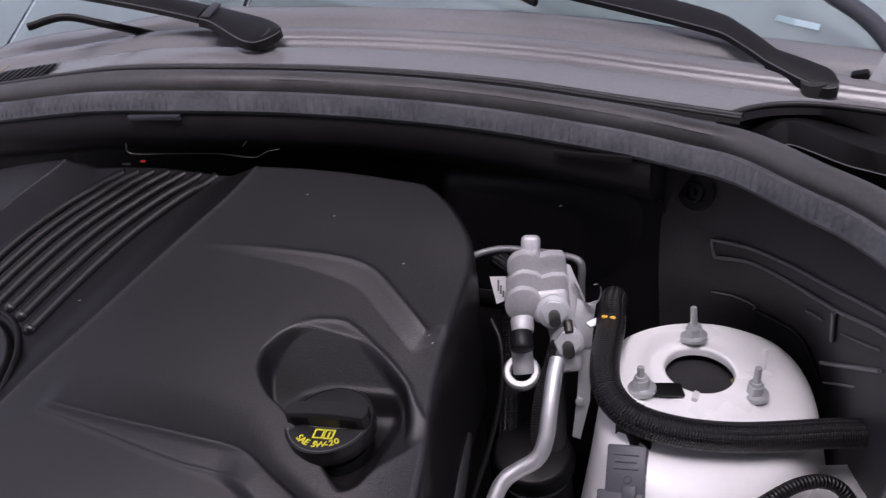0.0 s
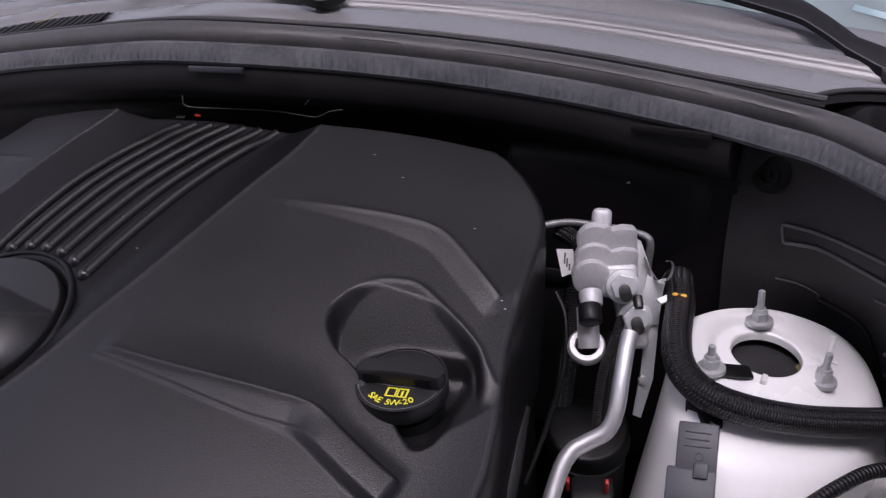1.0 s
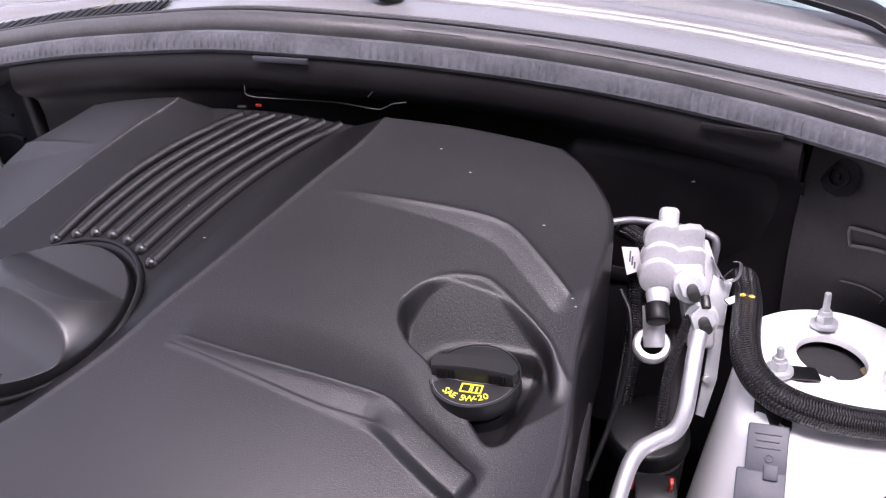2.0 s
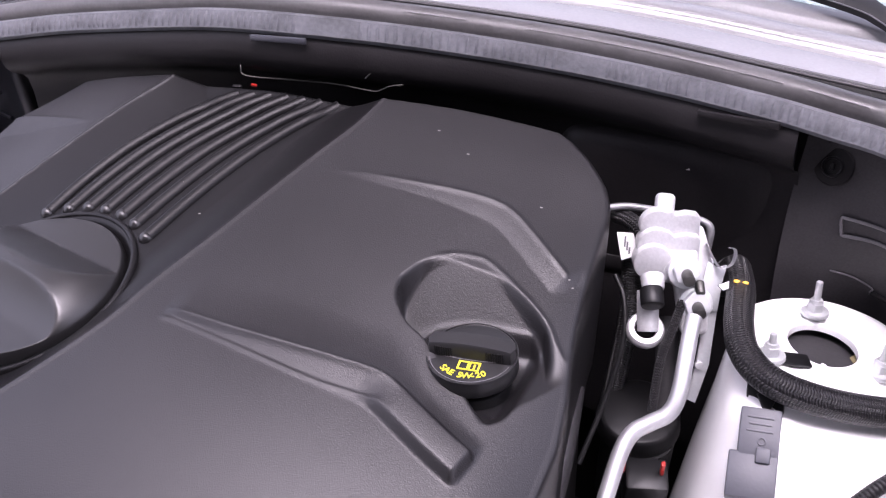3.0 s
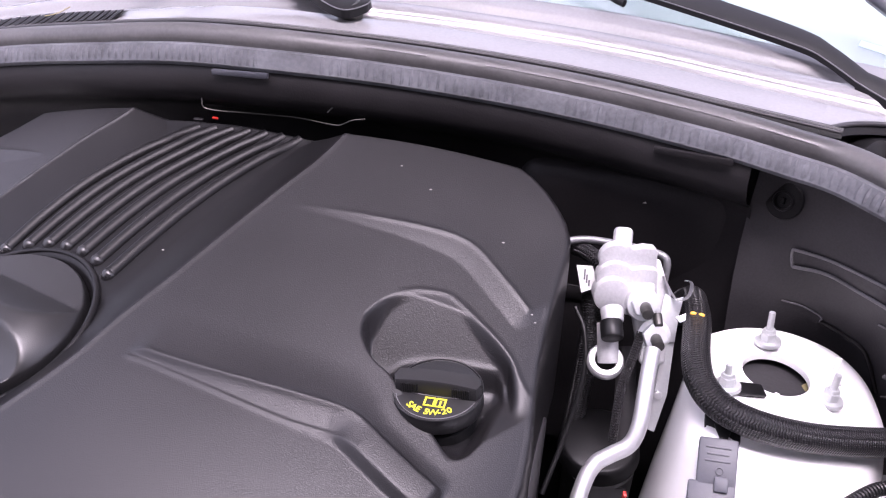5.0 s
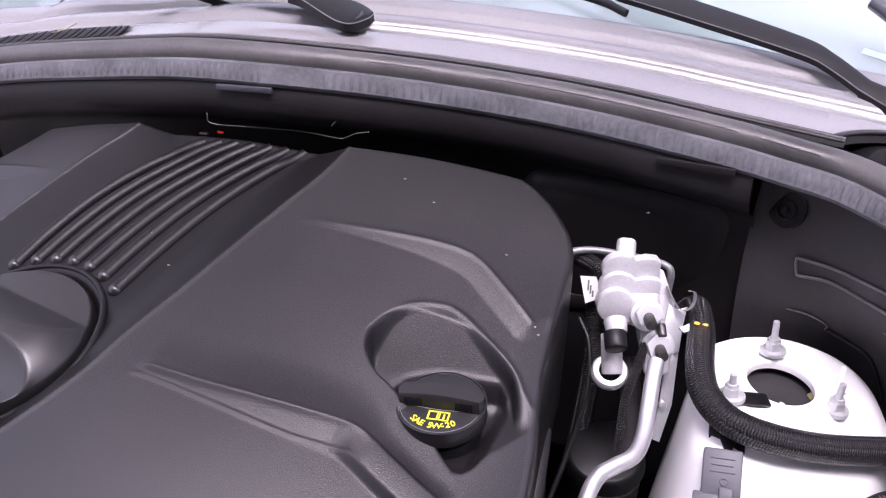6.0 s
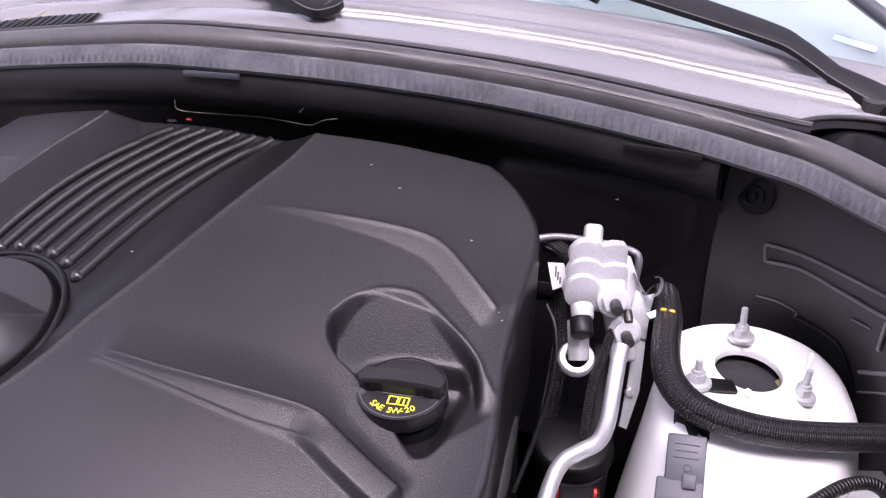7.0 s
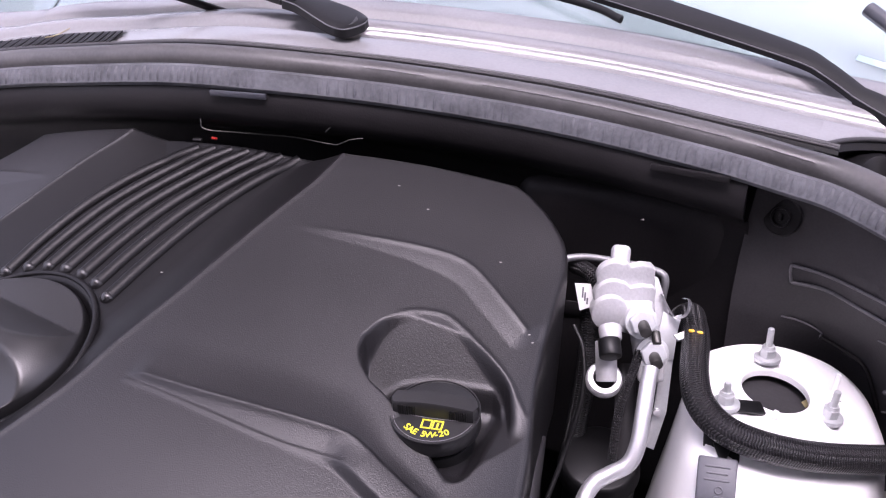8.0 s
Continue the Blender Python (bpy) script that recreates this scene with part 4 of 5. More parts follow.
# ---- inner fender shield beside the tower ----
shield = thing("fender_shield", (0.62, 0.08, 0.95), "black moulded plastic inner fender shield with raised ribs", "shield")
top_line = spline([(0.522, 0.112, 1.118), (0.548, 0.108, 1.112), (0.59, 0.098, 1.107), (0.635, 0.072, 1.10), (0.685, 0.03, 1.093), (0.73, -0.02, 1.088), (0.78, -0.11, 1.08), (0.80, -0.30, 1.07)], 8)
bot_line = spline([(0.512, 0.098, 0.93), (0.545, 0.104, 0.935), (0.60, 0.118, 0.925), (0.648, 0.106, 0.915), (0.680, 0.065, 0.905), (0.70, 0.01, 0.895), (0.745, -0.10, 0.88), (0.78, -0.30, 0.86)], 8)
n = len(top_line)
rows = []
for f in (0.0, 0.12, 0.3, 0.5, 0.7, 0.85, 1.0, 2.2):
    rows.append([a + (b - a) * f + Vector((-0.3, -0.5, 0)) * 0.012 * math.sin(math.pi * min(f, 1)) for a, b in zip(top_line, bot_line)])
rows_shield, n_shield = rows, n
mesh_ob("skin", [p for r in rows for p in r], [(i * n + k, i * n + k + 1, (i + 1) * n + k + 1, (i + 1) * n + k) for i in range(len(rows) - 1) for k in range(n - 1)], SHIELD, shield)


def on_shield(s, f, lift=0.002):
    k = s * (n - 1)
    i = min(int(k), n - 2)
    a = top_line[i].lerp(top_line[i + 1], k - i)
    b = bot_line[i].lerp(bot_line[i + 1], k - i)
    p = a + (b - a) * f
    return p + Vector((-0.3, -0.5, 0)) * 0.012 * math.sin(math.pi * min(f, 1)) + Vector((-0.35, -0.9, 0.2)) * lift


def proud(pts, lift=0.0015):
    return [Vector(p) + Vector((-0.35, -0.9, 0.2)) * lift for p in pts]


long_upper = [(0.5643, 0.103, 1.0079), (0.5622, 0.1022, 1.017), (0.5618, 0.1018, 1.0251), (0.5660, 0.1018, 1.0262), (0.596, 0.1004, 1.0223), (0.6321, 0.085, 1.0185), (0.6675, 0.0521, 1.0223), (0.7082, 0.0007, 1.0355), (0.735, -0.04, 1.043)]
long_lower = [(0.5643, 0.103, 1.0079), (0.5961, 0.1026, 1.0063), (0.6324, 0.0893, 0.9984), (0.6736, 0.0477, 1.0031), (0.7096, -0.0032, 1.0221), (0.735, -0.045, 1.032)]
# the ribs' pale colour carries the highlights along their edges
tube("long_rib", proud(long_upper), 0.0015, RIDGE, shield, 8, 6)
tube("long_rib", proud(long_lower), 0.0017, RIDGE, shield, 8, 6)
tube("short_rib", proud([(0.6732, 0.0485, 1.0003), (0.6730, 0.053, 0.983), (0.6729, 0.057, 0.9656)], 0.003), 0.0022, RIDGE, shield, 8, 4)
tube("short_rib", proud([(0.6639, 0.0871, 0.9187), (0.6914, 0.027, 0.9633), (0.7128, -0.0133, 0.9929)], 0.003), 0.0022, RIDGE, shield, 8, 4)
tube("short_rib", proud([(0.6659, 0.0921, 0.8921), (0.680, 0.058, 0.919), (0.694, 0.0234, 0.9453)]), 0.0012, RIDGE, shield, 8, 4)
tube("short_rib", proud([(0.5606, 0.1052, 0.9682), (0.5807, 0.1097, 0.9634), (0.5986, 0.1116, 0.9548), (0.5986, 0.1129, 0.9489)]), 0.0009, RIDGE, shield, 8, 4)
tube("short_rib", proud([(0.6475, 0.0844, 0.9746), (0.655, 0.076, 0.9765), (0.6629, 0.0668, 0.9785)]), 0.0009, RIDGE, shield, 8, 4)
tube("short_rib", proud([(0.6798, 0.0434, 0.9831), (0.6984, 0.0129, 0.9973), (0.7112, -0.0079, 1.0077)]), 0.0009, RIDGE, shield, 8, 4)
tube("cut_edge", proud([(0.5986, 0.1129, 0.9489), (0.6222, 0.1104, 0.9403), (0.6437, 0.1036, 0.9295), (0.6613, 0.0988, 0.8908)], 0.002), 0.0024, PANEL, shield, 8, 6)
part("slot", box(0.009, 0.004, 0.016, 0.001), SHADE, shield, "dark slot above the push clip", m=pose(0.5405, 0.1095, 1.0905, 10, 12, 8))
clip_at = on_shield(0.146, 0.215, 0.001)
push = thing("push_clip", clip_at, "round black plastic push clip in the fender shield", "clip")
cm = frame_m(clip_at, (-0.25, -0.93, 0.25), (1, 0, 0))
part("flange", cyl(0.0185, 0.003, 40, 0.017, 0.0008), PANEL, push, m=cm)
part("head", ring(0.0095, 0.0075, 0.004), PANEL, push, m=cm @ Matrix.Translation((0, 0, 0.0012)))
part("pin", box(0.0035, 0.006, 0.005, 0.0008), SMOOTH, push, m=cm @ Matrix.Translation((0, 0, 0.0025)))

# black heater box bulge on the firewall
heater = thing("firewall_box", (0.395, 0.155, 0.985), "black moulded box on the firewall behind the refrigerant block", "box")
HM = pose(0.395, 0.155, 0.985, 8, 0, 3)
part("shell", box(0.225, 0.10, 0.20, 0.028, 4), PANEL, heater, m=HM)
part("flange", box(0.235, 0.012, 0.022, 0.004, 2), PANEL, heater, m=HM @ Matrix.Translation((0.0, -0.046, -0.055)))
speck = part("dust_speck", extrude_poly([(-0.002, -0.001), (0.002, -0.0006), (0.001, 0.001)], 0.0006), DUST, None, m=frame_m((0.42, 0.093, 1.052), (0, -0.7, 0.7), (1, 0, 0)))
tagged(speck, "pale dust speck on the black firewall box", "speck", "dust on the firewall")

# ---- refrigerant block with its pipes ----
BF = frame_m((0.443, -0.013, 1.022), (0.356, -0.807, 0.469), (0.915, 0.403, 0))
T3 = Matrix.Translation
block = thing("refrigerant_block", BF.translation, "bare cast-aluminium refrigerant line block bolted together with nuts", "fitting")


def block_layer(name, cx, cy, r, z0, z1, body=None):
    """One cast collar facing forwards and down: a round lobe that may run into a flat body."""
    if body:
        right, top, bottom = body
        pts = [(cx + r * math.cos(radians(q)), cy + r * math.sin(radians(q))) for q in range(62, 271, 11)]
        pts += [(cx + 0.5 * (right - cx), bottom), (right - 0.003, bottom), (right, bottom + 0.003), (right + 0.001, top - 0.004), (right - 0.002, top - 0.0005), (0.006, top + 0.001), (cx + r * 0.95, top - 0.001), (cx + r * 0.72, top + 0.003)]
    else:
        pts = [(cx + r * math.cos(radians(q)), cy + r * math.sin(radians(q))) for q in range(0, 360, 9)]
    return part(name, extrude_poly(pts, z1 - z0, 0.0014), ALU, block, m=PF @ T3((0, 0, z0)))


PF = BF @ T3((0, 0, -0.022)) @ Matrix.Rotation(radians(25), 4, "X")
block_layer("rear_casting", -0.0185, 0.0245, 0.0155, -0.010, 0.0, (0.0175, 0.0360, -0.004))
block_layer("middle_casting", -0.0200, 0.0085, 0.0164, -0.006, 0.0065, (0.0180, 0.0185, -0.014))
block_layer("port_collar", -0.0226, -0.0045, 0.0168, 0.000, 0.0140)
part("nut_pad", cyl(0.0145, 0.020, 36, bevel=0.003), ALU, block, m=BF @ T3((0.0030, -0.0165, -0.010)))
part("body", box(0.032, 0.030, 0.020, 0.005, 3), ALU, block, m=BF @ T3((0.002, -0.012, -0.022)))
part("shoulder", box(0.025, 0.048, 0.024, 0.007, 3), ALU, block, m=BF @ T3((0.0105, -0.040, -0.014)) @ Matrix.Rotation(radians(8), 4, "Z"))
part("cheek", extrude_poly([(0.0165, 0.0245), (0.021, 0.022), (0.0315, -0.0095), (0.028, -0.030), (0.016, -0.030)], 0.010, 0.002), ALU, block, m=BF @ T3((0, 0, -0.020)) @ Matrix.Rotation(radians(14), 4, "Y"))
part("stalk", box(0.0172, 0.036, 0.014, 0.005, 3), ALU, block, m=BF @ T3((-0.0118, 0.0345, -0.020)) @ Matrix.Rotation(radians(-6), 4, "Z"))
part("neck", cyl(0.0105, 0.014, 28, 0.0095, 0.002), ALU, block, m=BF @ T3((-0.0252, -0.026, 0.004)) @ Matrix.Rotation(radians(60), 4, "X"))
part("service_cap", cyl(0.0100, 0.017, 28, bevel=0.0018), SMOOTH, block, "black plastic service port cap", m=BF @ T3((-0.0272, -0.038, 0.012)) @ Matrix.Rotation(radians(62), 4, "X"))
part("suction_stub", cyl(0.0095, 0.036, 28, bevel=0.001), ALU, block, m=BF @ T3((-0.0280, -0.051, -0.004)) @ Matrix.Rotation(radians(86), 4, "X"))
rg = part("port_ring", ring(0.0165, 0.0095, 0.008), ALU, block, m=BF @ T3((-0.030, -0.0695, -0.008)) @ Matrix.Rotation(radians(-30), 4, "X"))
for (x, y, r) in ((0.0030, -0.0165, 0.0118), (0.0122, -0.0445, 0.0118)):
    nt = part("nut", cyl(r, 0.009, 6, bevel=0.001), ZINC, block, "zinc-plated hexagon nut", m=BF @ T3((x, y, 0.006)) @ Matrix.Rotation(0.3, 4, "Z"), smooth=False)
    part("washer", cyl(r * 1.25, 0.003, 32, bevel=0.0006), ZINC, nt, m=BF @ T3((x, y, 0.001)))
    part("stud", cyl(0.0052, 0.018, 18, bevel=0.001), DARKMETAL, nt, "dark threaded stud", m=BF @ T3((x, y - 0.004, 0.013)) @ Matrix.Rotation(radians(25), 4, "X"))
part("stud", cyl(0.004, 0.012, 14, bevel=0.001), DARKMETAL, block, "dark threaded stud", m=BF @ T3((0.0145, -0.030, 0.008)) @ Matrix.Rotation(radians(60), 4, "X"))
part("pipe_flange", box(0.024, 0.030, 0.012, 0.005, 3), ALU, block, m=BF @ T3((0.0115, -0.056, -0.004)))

pipe = thing("refrigerant_pipe", (0.47, -0.12, 0.95), "bent bare aluminium refrigerant pipe running down from the block", "pipe")
tube("run", [(0.4705, -0.072, 0.998), (0.4715, -0.086, 0.990), (0.4735, -0.105, 0.974), (0.4745, -0.122, 0.955), (0.470, -0.132, 0.942), (0.457, -0.141, 0.934), (0.447, -0.150, 0.928), (0.442, -0.165, 0.916), (0.440, -0.20, 0.885), (0.438, -0.25, 0.84)], 0.0068, TUBE, pipe, 20, 8)
# rear run of the same pipe, its shade put into a darker metal colour
tube("back_run", [(0.330, 0.010, 1.000), (0.350, 0.022, 1.024), (0.374, 0.036, 1.030), (0.404, 0.041, 1.030), (0.435, 0.041, 1.029), (0.452, 0.040, 1.027), (0.457, 0.038, 1.020), (0.456, 0.036, 1.0), (0.455, 0.034, 0.96)], 0.0036, DULL, pipe, 16, 8)
bracket = thing("pipe_bracket", (0.478, -0.03, 0.98), "bent bright sheet-metal bracket beside the refrigerant block", "bracket")
hook = [(0.0398, 0.0040, 0.004), (0.0430, 0.0044, 0.004), (0.0456, 0.0015, 0.003), (0.0452, -0.005, 0.001), (0.0425, -0.0105, 0.0), (0.0375, -0.0135, -0.003), (0.0335, -0.0120, -0.006), (0.0300, -0.006, -0.010), (0.024, 0.008, -0.014)]
ribbon = bmesh.new()
hv = []
for x, y, z in spline(hook, 5):
    hv.append([ribbon.verts.new((x, y, z + d)) for d in (-0.006, 0.006)])
for a, b in zip(hv, hv[1:]):
    ribbon.faces.new((a[0], a[1], b[1], b[0]))
bmesh.ops.solidify(ribbon, geom=ribbon.faces[:], thickness=0.0045)
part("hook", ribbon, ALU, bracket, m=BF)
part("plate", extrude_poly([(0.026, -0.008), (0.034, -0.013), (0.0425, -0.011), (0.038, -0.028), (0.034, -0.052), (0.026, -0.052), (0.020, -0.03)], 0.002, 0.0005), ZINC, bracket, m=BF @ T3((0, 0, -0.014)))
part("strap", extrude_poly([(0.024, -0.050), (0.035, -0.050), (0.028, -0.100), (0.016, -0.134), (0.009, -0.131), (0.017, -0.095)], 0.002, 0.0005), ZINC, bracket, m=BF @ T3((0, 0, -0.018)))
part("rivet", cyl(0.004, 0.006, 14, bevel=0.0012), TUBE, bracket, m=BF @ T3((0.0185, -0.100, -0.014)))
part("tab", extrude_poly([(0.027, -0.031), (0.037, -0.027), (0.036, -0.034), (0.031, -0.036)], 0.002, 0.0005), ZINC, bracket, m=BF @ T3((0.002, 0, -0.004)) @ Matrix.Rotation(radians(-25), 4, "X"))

# ---- braided hose over the tower ----
hose = thing("braided_hose", (0.6, -0.07, 0.95), "thick black braided hose bent round the strut tower", "hose")
tube("sleeve", [(0.470, 0.085, 0.955), (0.482, 0.050, 0.982), (0.489, 0.020, 0.992), (0.496, -0.005, 0.991), (0.503, -0.047, 0.987), (0.512, -0.074, 0.981), (0.527, -0.089, 0.974), (0.548, -0.094, 0.967), (0.578, -0.086, 0.957),
                             (0.612, -0.067, 0.945), (0.647, -0.042, 0.934), (0.686, -0.012, 0.922), (0.712, 0.004, 0.913), (0.728, 0.0, 0.900), (0.732, -0.015, 0.88), (0.73, -0.02, 0.82)], 0.0125, BRAID, hose, 28, 14, uv=True)
tube("rubber_end", [(0.464, 0.110, 0.925), (0.468, 0.092, 0.948), (0.474, 0.074, 0.964)], 0.0132, RUBBER, hose, 24, 6)
mk = thing("paint_mark", (0.488, 0.010, 1.003), "two orange-yellow paint dabs on the braided hose", "mark")
for dx in (-0.0045, 0.0045):
    part("dab", cyl(0.0025, 0.003, 12, bevel=0.001), MARK, mk, m=frame_m((0.4955 + dx * 0.8, -0.0085, 1.0024), (0.05, -0.65, 0.75), (1, 0.1, 0)) @ Matrix.Diagonal((1.2, 0.7, 1, 1)))
tube("wiring_loom", [(0.585, -0.175, 0.885), (0.622, -0.128, 0.909), (0.643, -0.098, 0.913), (0.664, -0.068, 0.910), (0.684, -0.048, 0.900), (0.700, -0.044, 0.884), (0.714, -0.06, 0.862), (0.725, -0.10, 0.83)], 0.0058, LOOM, None, 20, 10, uv=True)
tagged(bpy.data.objects["wiring_loom"], "black corrugated wiring loom lying in front of the strut tower", "loom")
tube("cable", [(0.75, -0.01, 0.955), (0.735, -0.05, 0.935), (0.715, -0.10, 0.905), (0.695, -0.16, 0.86)], 0.004, RUBBER, None, 12, 6)
tagged(bpy.data.objects["cable"], "thin black cable beside the strut tower", "cable")

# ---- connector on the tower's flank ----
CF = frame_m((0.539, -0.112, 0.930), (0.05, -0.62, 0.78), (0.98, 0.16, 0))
conn = thing("wiring_connector", CF.translation, "grey nylon wiring connector clipped on a black holder", "connector")
part("holder", box(0.030, 0.044, 0.006, 0.0015), SMOOTH, conn, "black plastic holder", m=CF @ T3((0.002, 0.022, -0.003)))
part("prong", extrude_poly([(-0.008, 0.0), (0.008, 0.0), (0.003, -0.014), (-0.001, -0.016)], 0.004, 0.001), SMOOTH, conn, m=CF @ T3((0.003, 0.032, 0.0)))
part("upper_shell", box(0.031, 0.040, 0.016, 0.0018), GREY, conn, m=CF @ T3((0.0, -0.002, 0.006)))
part("lower_shell", box(0.037, 0.036, 0.020, 0.0018), GREY, conn, m=CF @ T3((-0.003, -0.036, 0.004)))
part("latch", box(0.011, 0.012, 0.006, 0.0012), GREY, conn, m=CF @ T3((0.004, -0.020, 0.014)))
for k in range(3):
    part("ridge", box(0.020 - 0.003 * (k % 2), 0.0016, 0.0014, 0.0003, 1), GREY, conn, m=CF @ T3((0.0, 0.010 - 0.0055 * k, 0.0142)))
part("raised_ring", ring(0.0035, 0.0022, 0.0012, 20), GREY, conn, m=CF @ T3((0.002, -0.009, 0.0138)))
strap = part("ground_strap", box(0.040, 0.014, 0.003, 0.001), SMOOTH, None, m=frame_m((0.546, -0.033, tower_z(0.546, -0.033) + 0.0025), TN, (0.85, 0.5, 0)))
tagged(strap, "flat black strap bolted under a strut tower nut", "strap")

# ---- the dark gap between cover and tower ----
res = thing("reservoir_cap", (0.425, -0.045, 0.85), "round black plastic cap deep beside the engine", "cap")
part("lid", cyl(0.040, 0.022, 40, 0.037, 0.004), SMOOTH, res, m=frame_m((0.427, -0.045, 0.858), (0.1, -0.25, 0.95), (1, 0, 0)))
part("neck", cyl(0.034, 0.10, 32), SMOOTH, res, m=frame_m((0.425, -0.038, 0.80), (0.1, -0.25, 0.95), (1, 0, 0)))
sock = thing("relay_block", (0.452, -0.115, 0.84), "black plastic connector with red locking tabs below the pipe", "connector")
part("case", box(0.036, 0.03, 0.05, 0.003), SMOOTH, sock, m=pose(0.454, -0.118, 0.845, 20, 0, 20))
for dx in (-0.016, 0.015):
    part("red_lock", box(0.0032, 0.005, 0.018, 0.0008), RED, sock, "red locking tab", m=pose(0.454 + dx, -0.128 + 0.3 * dx, 0.876, 20, 0, 20))
for label, pts, r, material in (
    ("black braided hose dropping beside the engine cover", [(0.388, 0.03, 1.0), (0.395, 0.012, 0.985), (0.400, -0.005, 0.955), (0.401, -0.02, 0.92), (0.395, -0.03, 0.85)], 0.010, BRAID),
    ("black braided hose dropping beside the engine cover", [(0.368, 0.045, 1.015), (0.385, 0.03, 1.02), (0.40, 0.02, 1.015), (0.415, 0.015, 0.99)], 0.008, BRAID),
    ("black rubber hose along the engine's flank", [(0.372, -0.08, 0.90), (0.378, -0.11, 0.88), (0.384, -0.15, 0.855), (0.39, -0.25, 0.80)], 0.012, RUBBER),
    ("black rubber hose along the engine's flank", [(0.430, 0.02, 0.93), (0.440, -0.01, 0.90), (0.450, -0.05, 0.84)], 0.010, RUBBER),
):
    h = tube("hose", pts, r, material, None, 18, 8, uv=True)
    tagged(h, label, "hose", "hoses beside the engine")
for label, pts, r in (
    ("thin black wire hanging beside the refrigerant block", [(0.388, -0.02, 0.99), (0.402, -0.035, 0.975), (0.410, -0.06, 0.945), (0.405, -0.09, 0.90), (0.398, -0.13, 0.86)], 0.0024),
    ("thin black wire hanging beside the refrigerant block", [(0.452, -0.03, 0.985), (0.450, -0.045, 0.968), (0.446, -0.065, 0.945), (0.448, -0.09, 0.905)], 0.0042),
):
    tagged(tube("wire", pts, r, BRAID if r > 0.004 else SMOOTH, None, 12, 8, uv=True), label, "wire", "wires beside the engine")
lab = part("paper_label", extrude_poly([(-0.010, -0.012), (0.007, -0.014), (0.010, 0.006), (-0.003, 0.013)], 0.0006), LABEL, None, m=frame_m((0.390, 0.001, 1.012), (0.30, -0.80, 0.50), (0.75, 0.3, 0.45)))
tagged(lab, "white paper label with grey print on a hose", "label")
for k in range(3):
    bm = box(0.010 - 0.002 * k, 0.0016, 0.0004, 0)
    bar = part("bar_mark", bm, GREY_LINE, lab, m=frame_m((0.390, 0.001, 1.012), (0.30, -0.80, 0.50), (0.75, 0.3, 0.45)) @ T3((0.0, 0.002 - 0.0045 * k, 0.0009)) @ Matrix.Rotation(radians(60), 4, "Z"), smooth=False)

# ---- the body that closes the bay ----
def slab(name, c, size, material, label, cat="body", rot=(0, 0, 0), bevel=0.01):
    ob = part(name, box(*size, bevel, 3), material, None, m=pose(*c, *rot))
    return tagged(ob, label, cat, kind="structure")


slab("engine_block", (0.05, -0.25, 0.72), (0.62, 0.5, 0.28), SHADE, "engine box under its cover, coloured near-black for shade", "engine")
slab("frame_rail", (0.545, -0.24, 0.72), (0.13, 0.50, 0.20), PAINT, "white painted frame rail in front of the tower", rot=(0, 0, 0), bevel=0.03)
bm = bmesh.new()
rows = []
for j in range(7):
    f = j / 6
    rows.append([bm.verts.new((0.58 + 0.22 * k / 10 + 0.02 * f, -0.28 + 0.27 * f + 0.06 * k / 10, 0.862 + 0.016 * math.sin(math.pi * f) - 0.035 * (1 - f) + 0.02 * (k / 10) ** 2)) for k in range(11)])
for a, b in zip(rows, rows[1:]):
    for k in range(10):
        bm.faces.new((a[k], a[k + 1], b[k + 1], b[k]))
bmesh.ops.solidify(bm, geom=bm.faces[:], thickness=0.003)
tagged(part("inner_apron", bm, PAINT, None), "white painted inner apron below the strut tower", "body", kind="structure")
slab("fender_left", (0.86, -0.2, 0.75), (0.16, 1.3, 0.62), PAINT, "white painted front fender", bevel=0.06)
slab("fender_right", (-0.86, -0.2, 0.72), (0.16, 1.3, 0.62), PAINT, "white painted front fender", bevel=0.06)
slab("front_panel", (0.0, -0.86, 0.62), (1.7, 0.1, 0.5), PANEL, "black front crossmember and grille shroud", bevel=0.04)
slab("firewall", (0.0, 0.22, 0.75), (1.6, 0.06, 0.66), PANEL, "black firewall behind the engine", "wall", bevel=0.0)
# the unseen hood stands open on its rear hinges, leaning forward over the bay
hood = thing("raised_hood", (0, 0.25, 1.36), "raised white hood leaning forward over the engine bay", "hood", kind="structure")
HINGE, HOOD_UP, HOOD_LONG = Vector((0, 0.25, 1.36)), radians(70), 1.20
hood_way, hood_out = Vector((0, -math.cos(HOOD_UP), math.sin(HOOD_UP))), Vector((0, math.sin(HOOD_UP), math.cos(HOOD_UP)))


def hood_sheet(name, material, off, half, first, final, label=""):
    bm = bmesh.new()
    rows = []
    for j in range(15):
        f = first + (final - first) * j / 14
        wide = half * (1 - 0.04 * f * f)
        rows.append([bm.verts.new(HINGE + Vector((x * wide, 0, 0)) + hood_way * HOOD_LONG * f + hood_out * (off + 0.05 * math.sin(math.pi * f) * (1 - x * x) - 0.05 * x ** 4)) for x in np.linspace(-1, 1, 21)])
    for a, b in zip(rows, rows[1:]):
        for k in range(20):
            bm.faces.new((a[k], a[k + 1], b[k + 1], b[k]))
    return part(name, bm, material, hood, label)


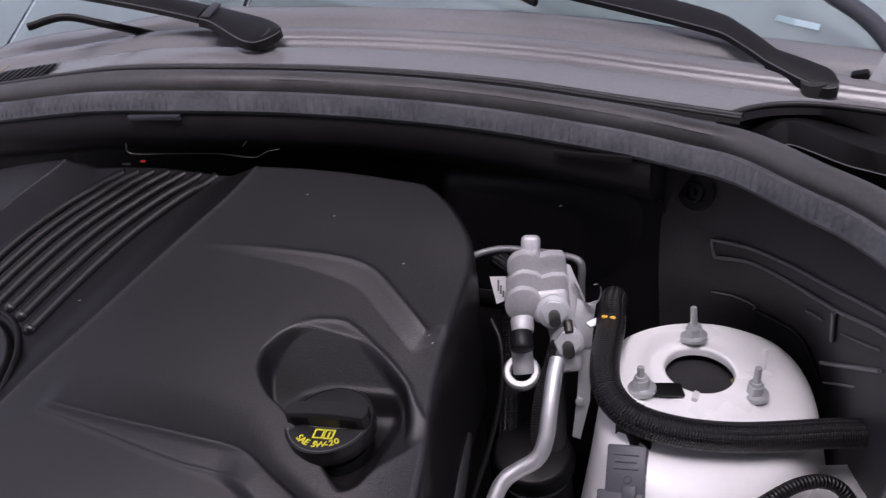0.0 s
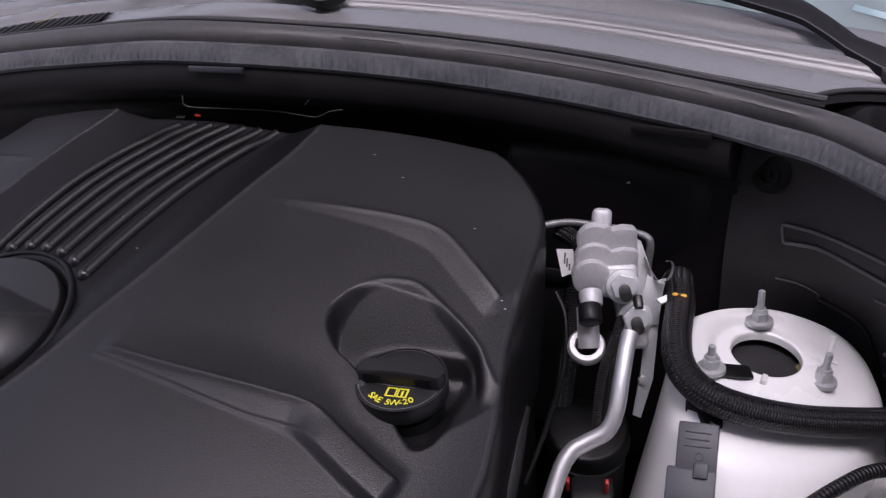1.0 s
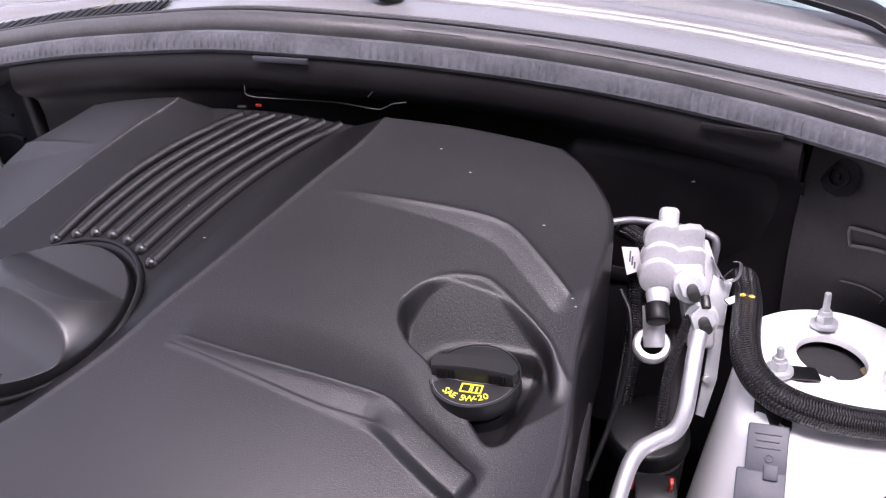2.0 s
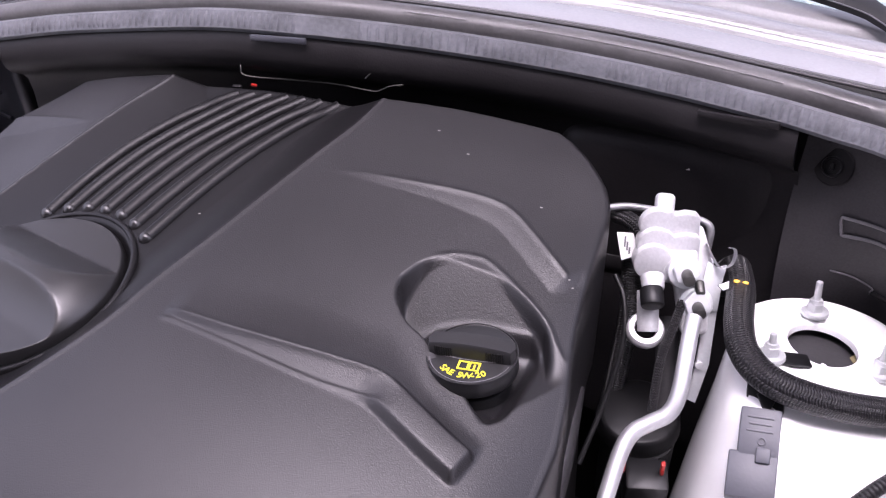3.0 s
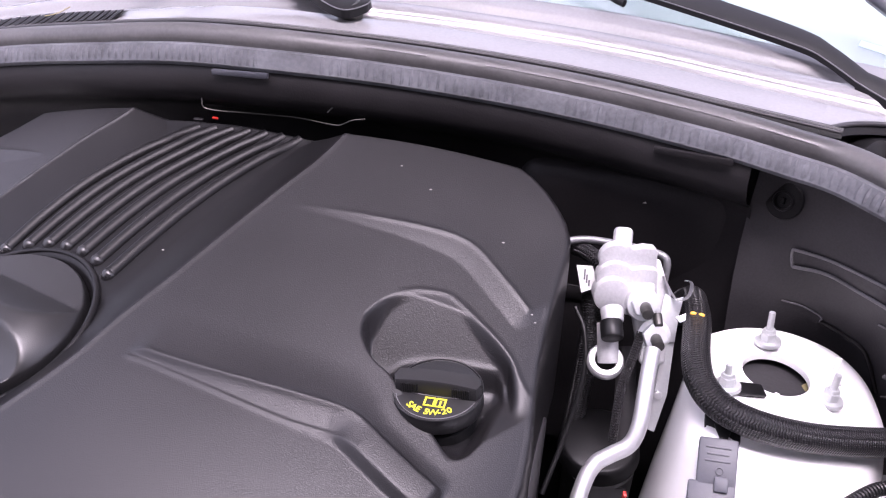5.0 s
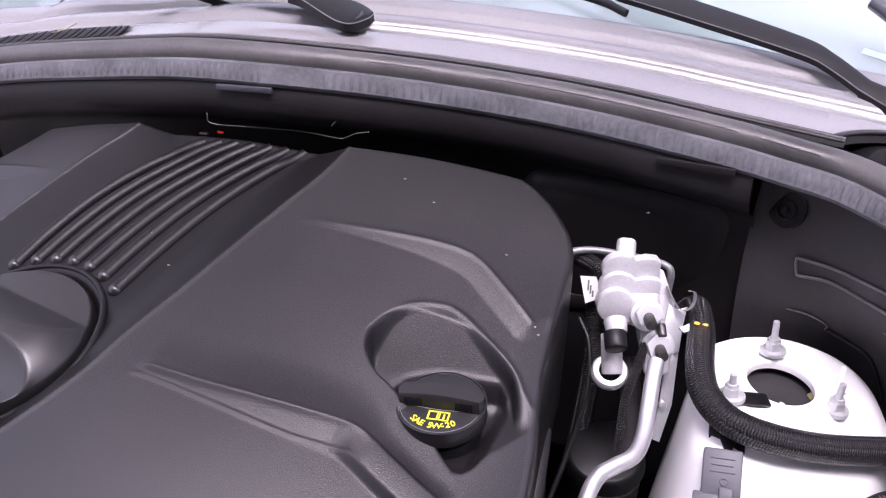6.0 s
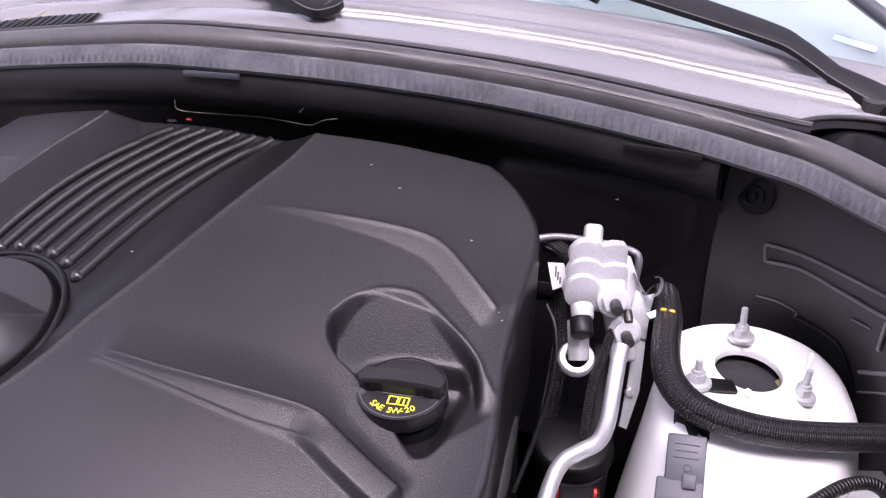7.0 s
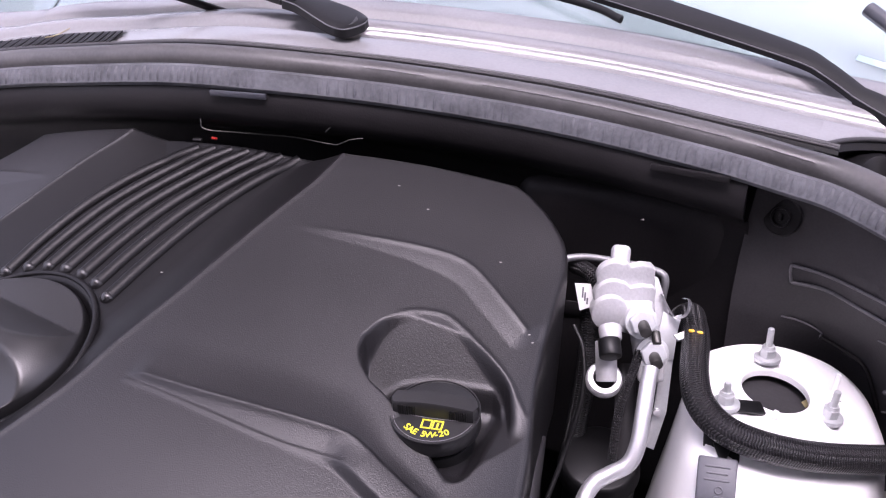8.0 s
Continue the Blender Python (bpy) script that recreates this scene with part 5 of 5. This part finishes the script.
hood_sheet("skin", PAINT, 0.035, 0.81, 0.0, 1.0)
# black sheet added out of view so the cover's nose reflects something dark
hood_sheet("dark_reflection_sheet", PANEL, -0.008, 0.68, 0.62, 0.96, "unseen black sheet added to darken the cover's reflections")
hood_sheet("inner_panel", PAINT, 0.0, 0.80, 0.01, 0.99, "white painted inner panel")

# ---- beyond the engine: the other side of the bay ----
other = thing("fender_shield", (-0.62, 0.08, 0.95), "black plastic inner fender shield on the far side", "shield")
mesh_ob("skin", [(-0.93 * p.x, p.y + 0.02, p.z - 0.02) for r in rows_shield for p in r], [(i * n_shield + k, i * n_shield + k + 1, (i + 1) * n_shield + k + 1, (i + 1) * n_shield + k) for i in range(len(rows_shield) - 1) for k in range(n_shield - 1)], GREY, other)
tube("rib", [(-0.50, 0.085, 1.0), (-0.53, 0.09, 1.0), (-0.56, 0.09, 0.995)], 0.003, GREY, other, 8, 4)
tube("rib", [(-0.49, 0.085, 0.965), (-0.52, 0.09, 0.967), (-0.55, 0.09, 0.962)], 0.003, GREY, other, 8, 4)
tube("upper_seal", [(-0.70, 0.088, 0.965), (-0.664, 0.088, 0.979), (-0.612, 0.088, 1.009), (-0.55, 0.088, 1.037), (-0.509, 0.088, 1.052), (-0.47, 0.088, 1.068)], 0.011, STRIP, other, 12, 6)
# black bar put in for the dark gap beside the cowl panel
post = part("dark_gap_bar", box(0.018, 0.02, 0.20, 0.006, 3), RUBBER, None, m=pose(-0.405, 0.05, 1.03, 0, -8, 0))
tagged(post, "black bar standing for the dark gap at the cowl panel's end", "post")
stay = thing("stay_plate", (-0.54, 0.0, 0.97), "black plate with a pale edge beside the far strut tower", "plate")
part("sheet", extrude_poly([(0.0, 0.0), (0.115, 0.0), (0.115, -0.03), (0.0, -0.09)], 0.003), SMOOTH, stay, m=frame_m((-0.512, -0.045, 0.970), (0.84, 0.54, 0), (-0.5, 0.83, 0.26)))
tube("edge", [(-0.510, -0.047, 0.970), (-0.54, 0.0, 0.985), (-0.570, 0.050, 1.001)], 0.0035, PRIMER, stay, 8, 4)

# unseen slab added to keep front light off the bay and its reflections
wall = slab("front_blocker", (3.2, -2.7, 3.2), (9.0, 0.2, 6.4), BLOCKER, "unseen dark slab added to block light from the front", "wall", bevel=0.0)
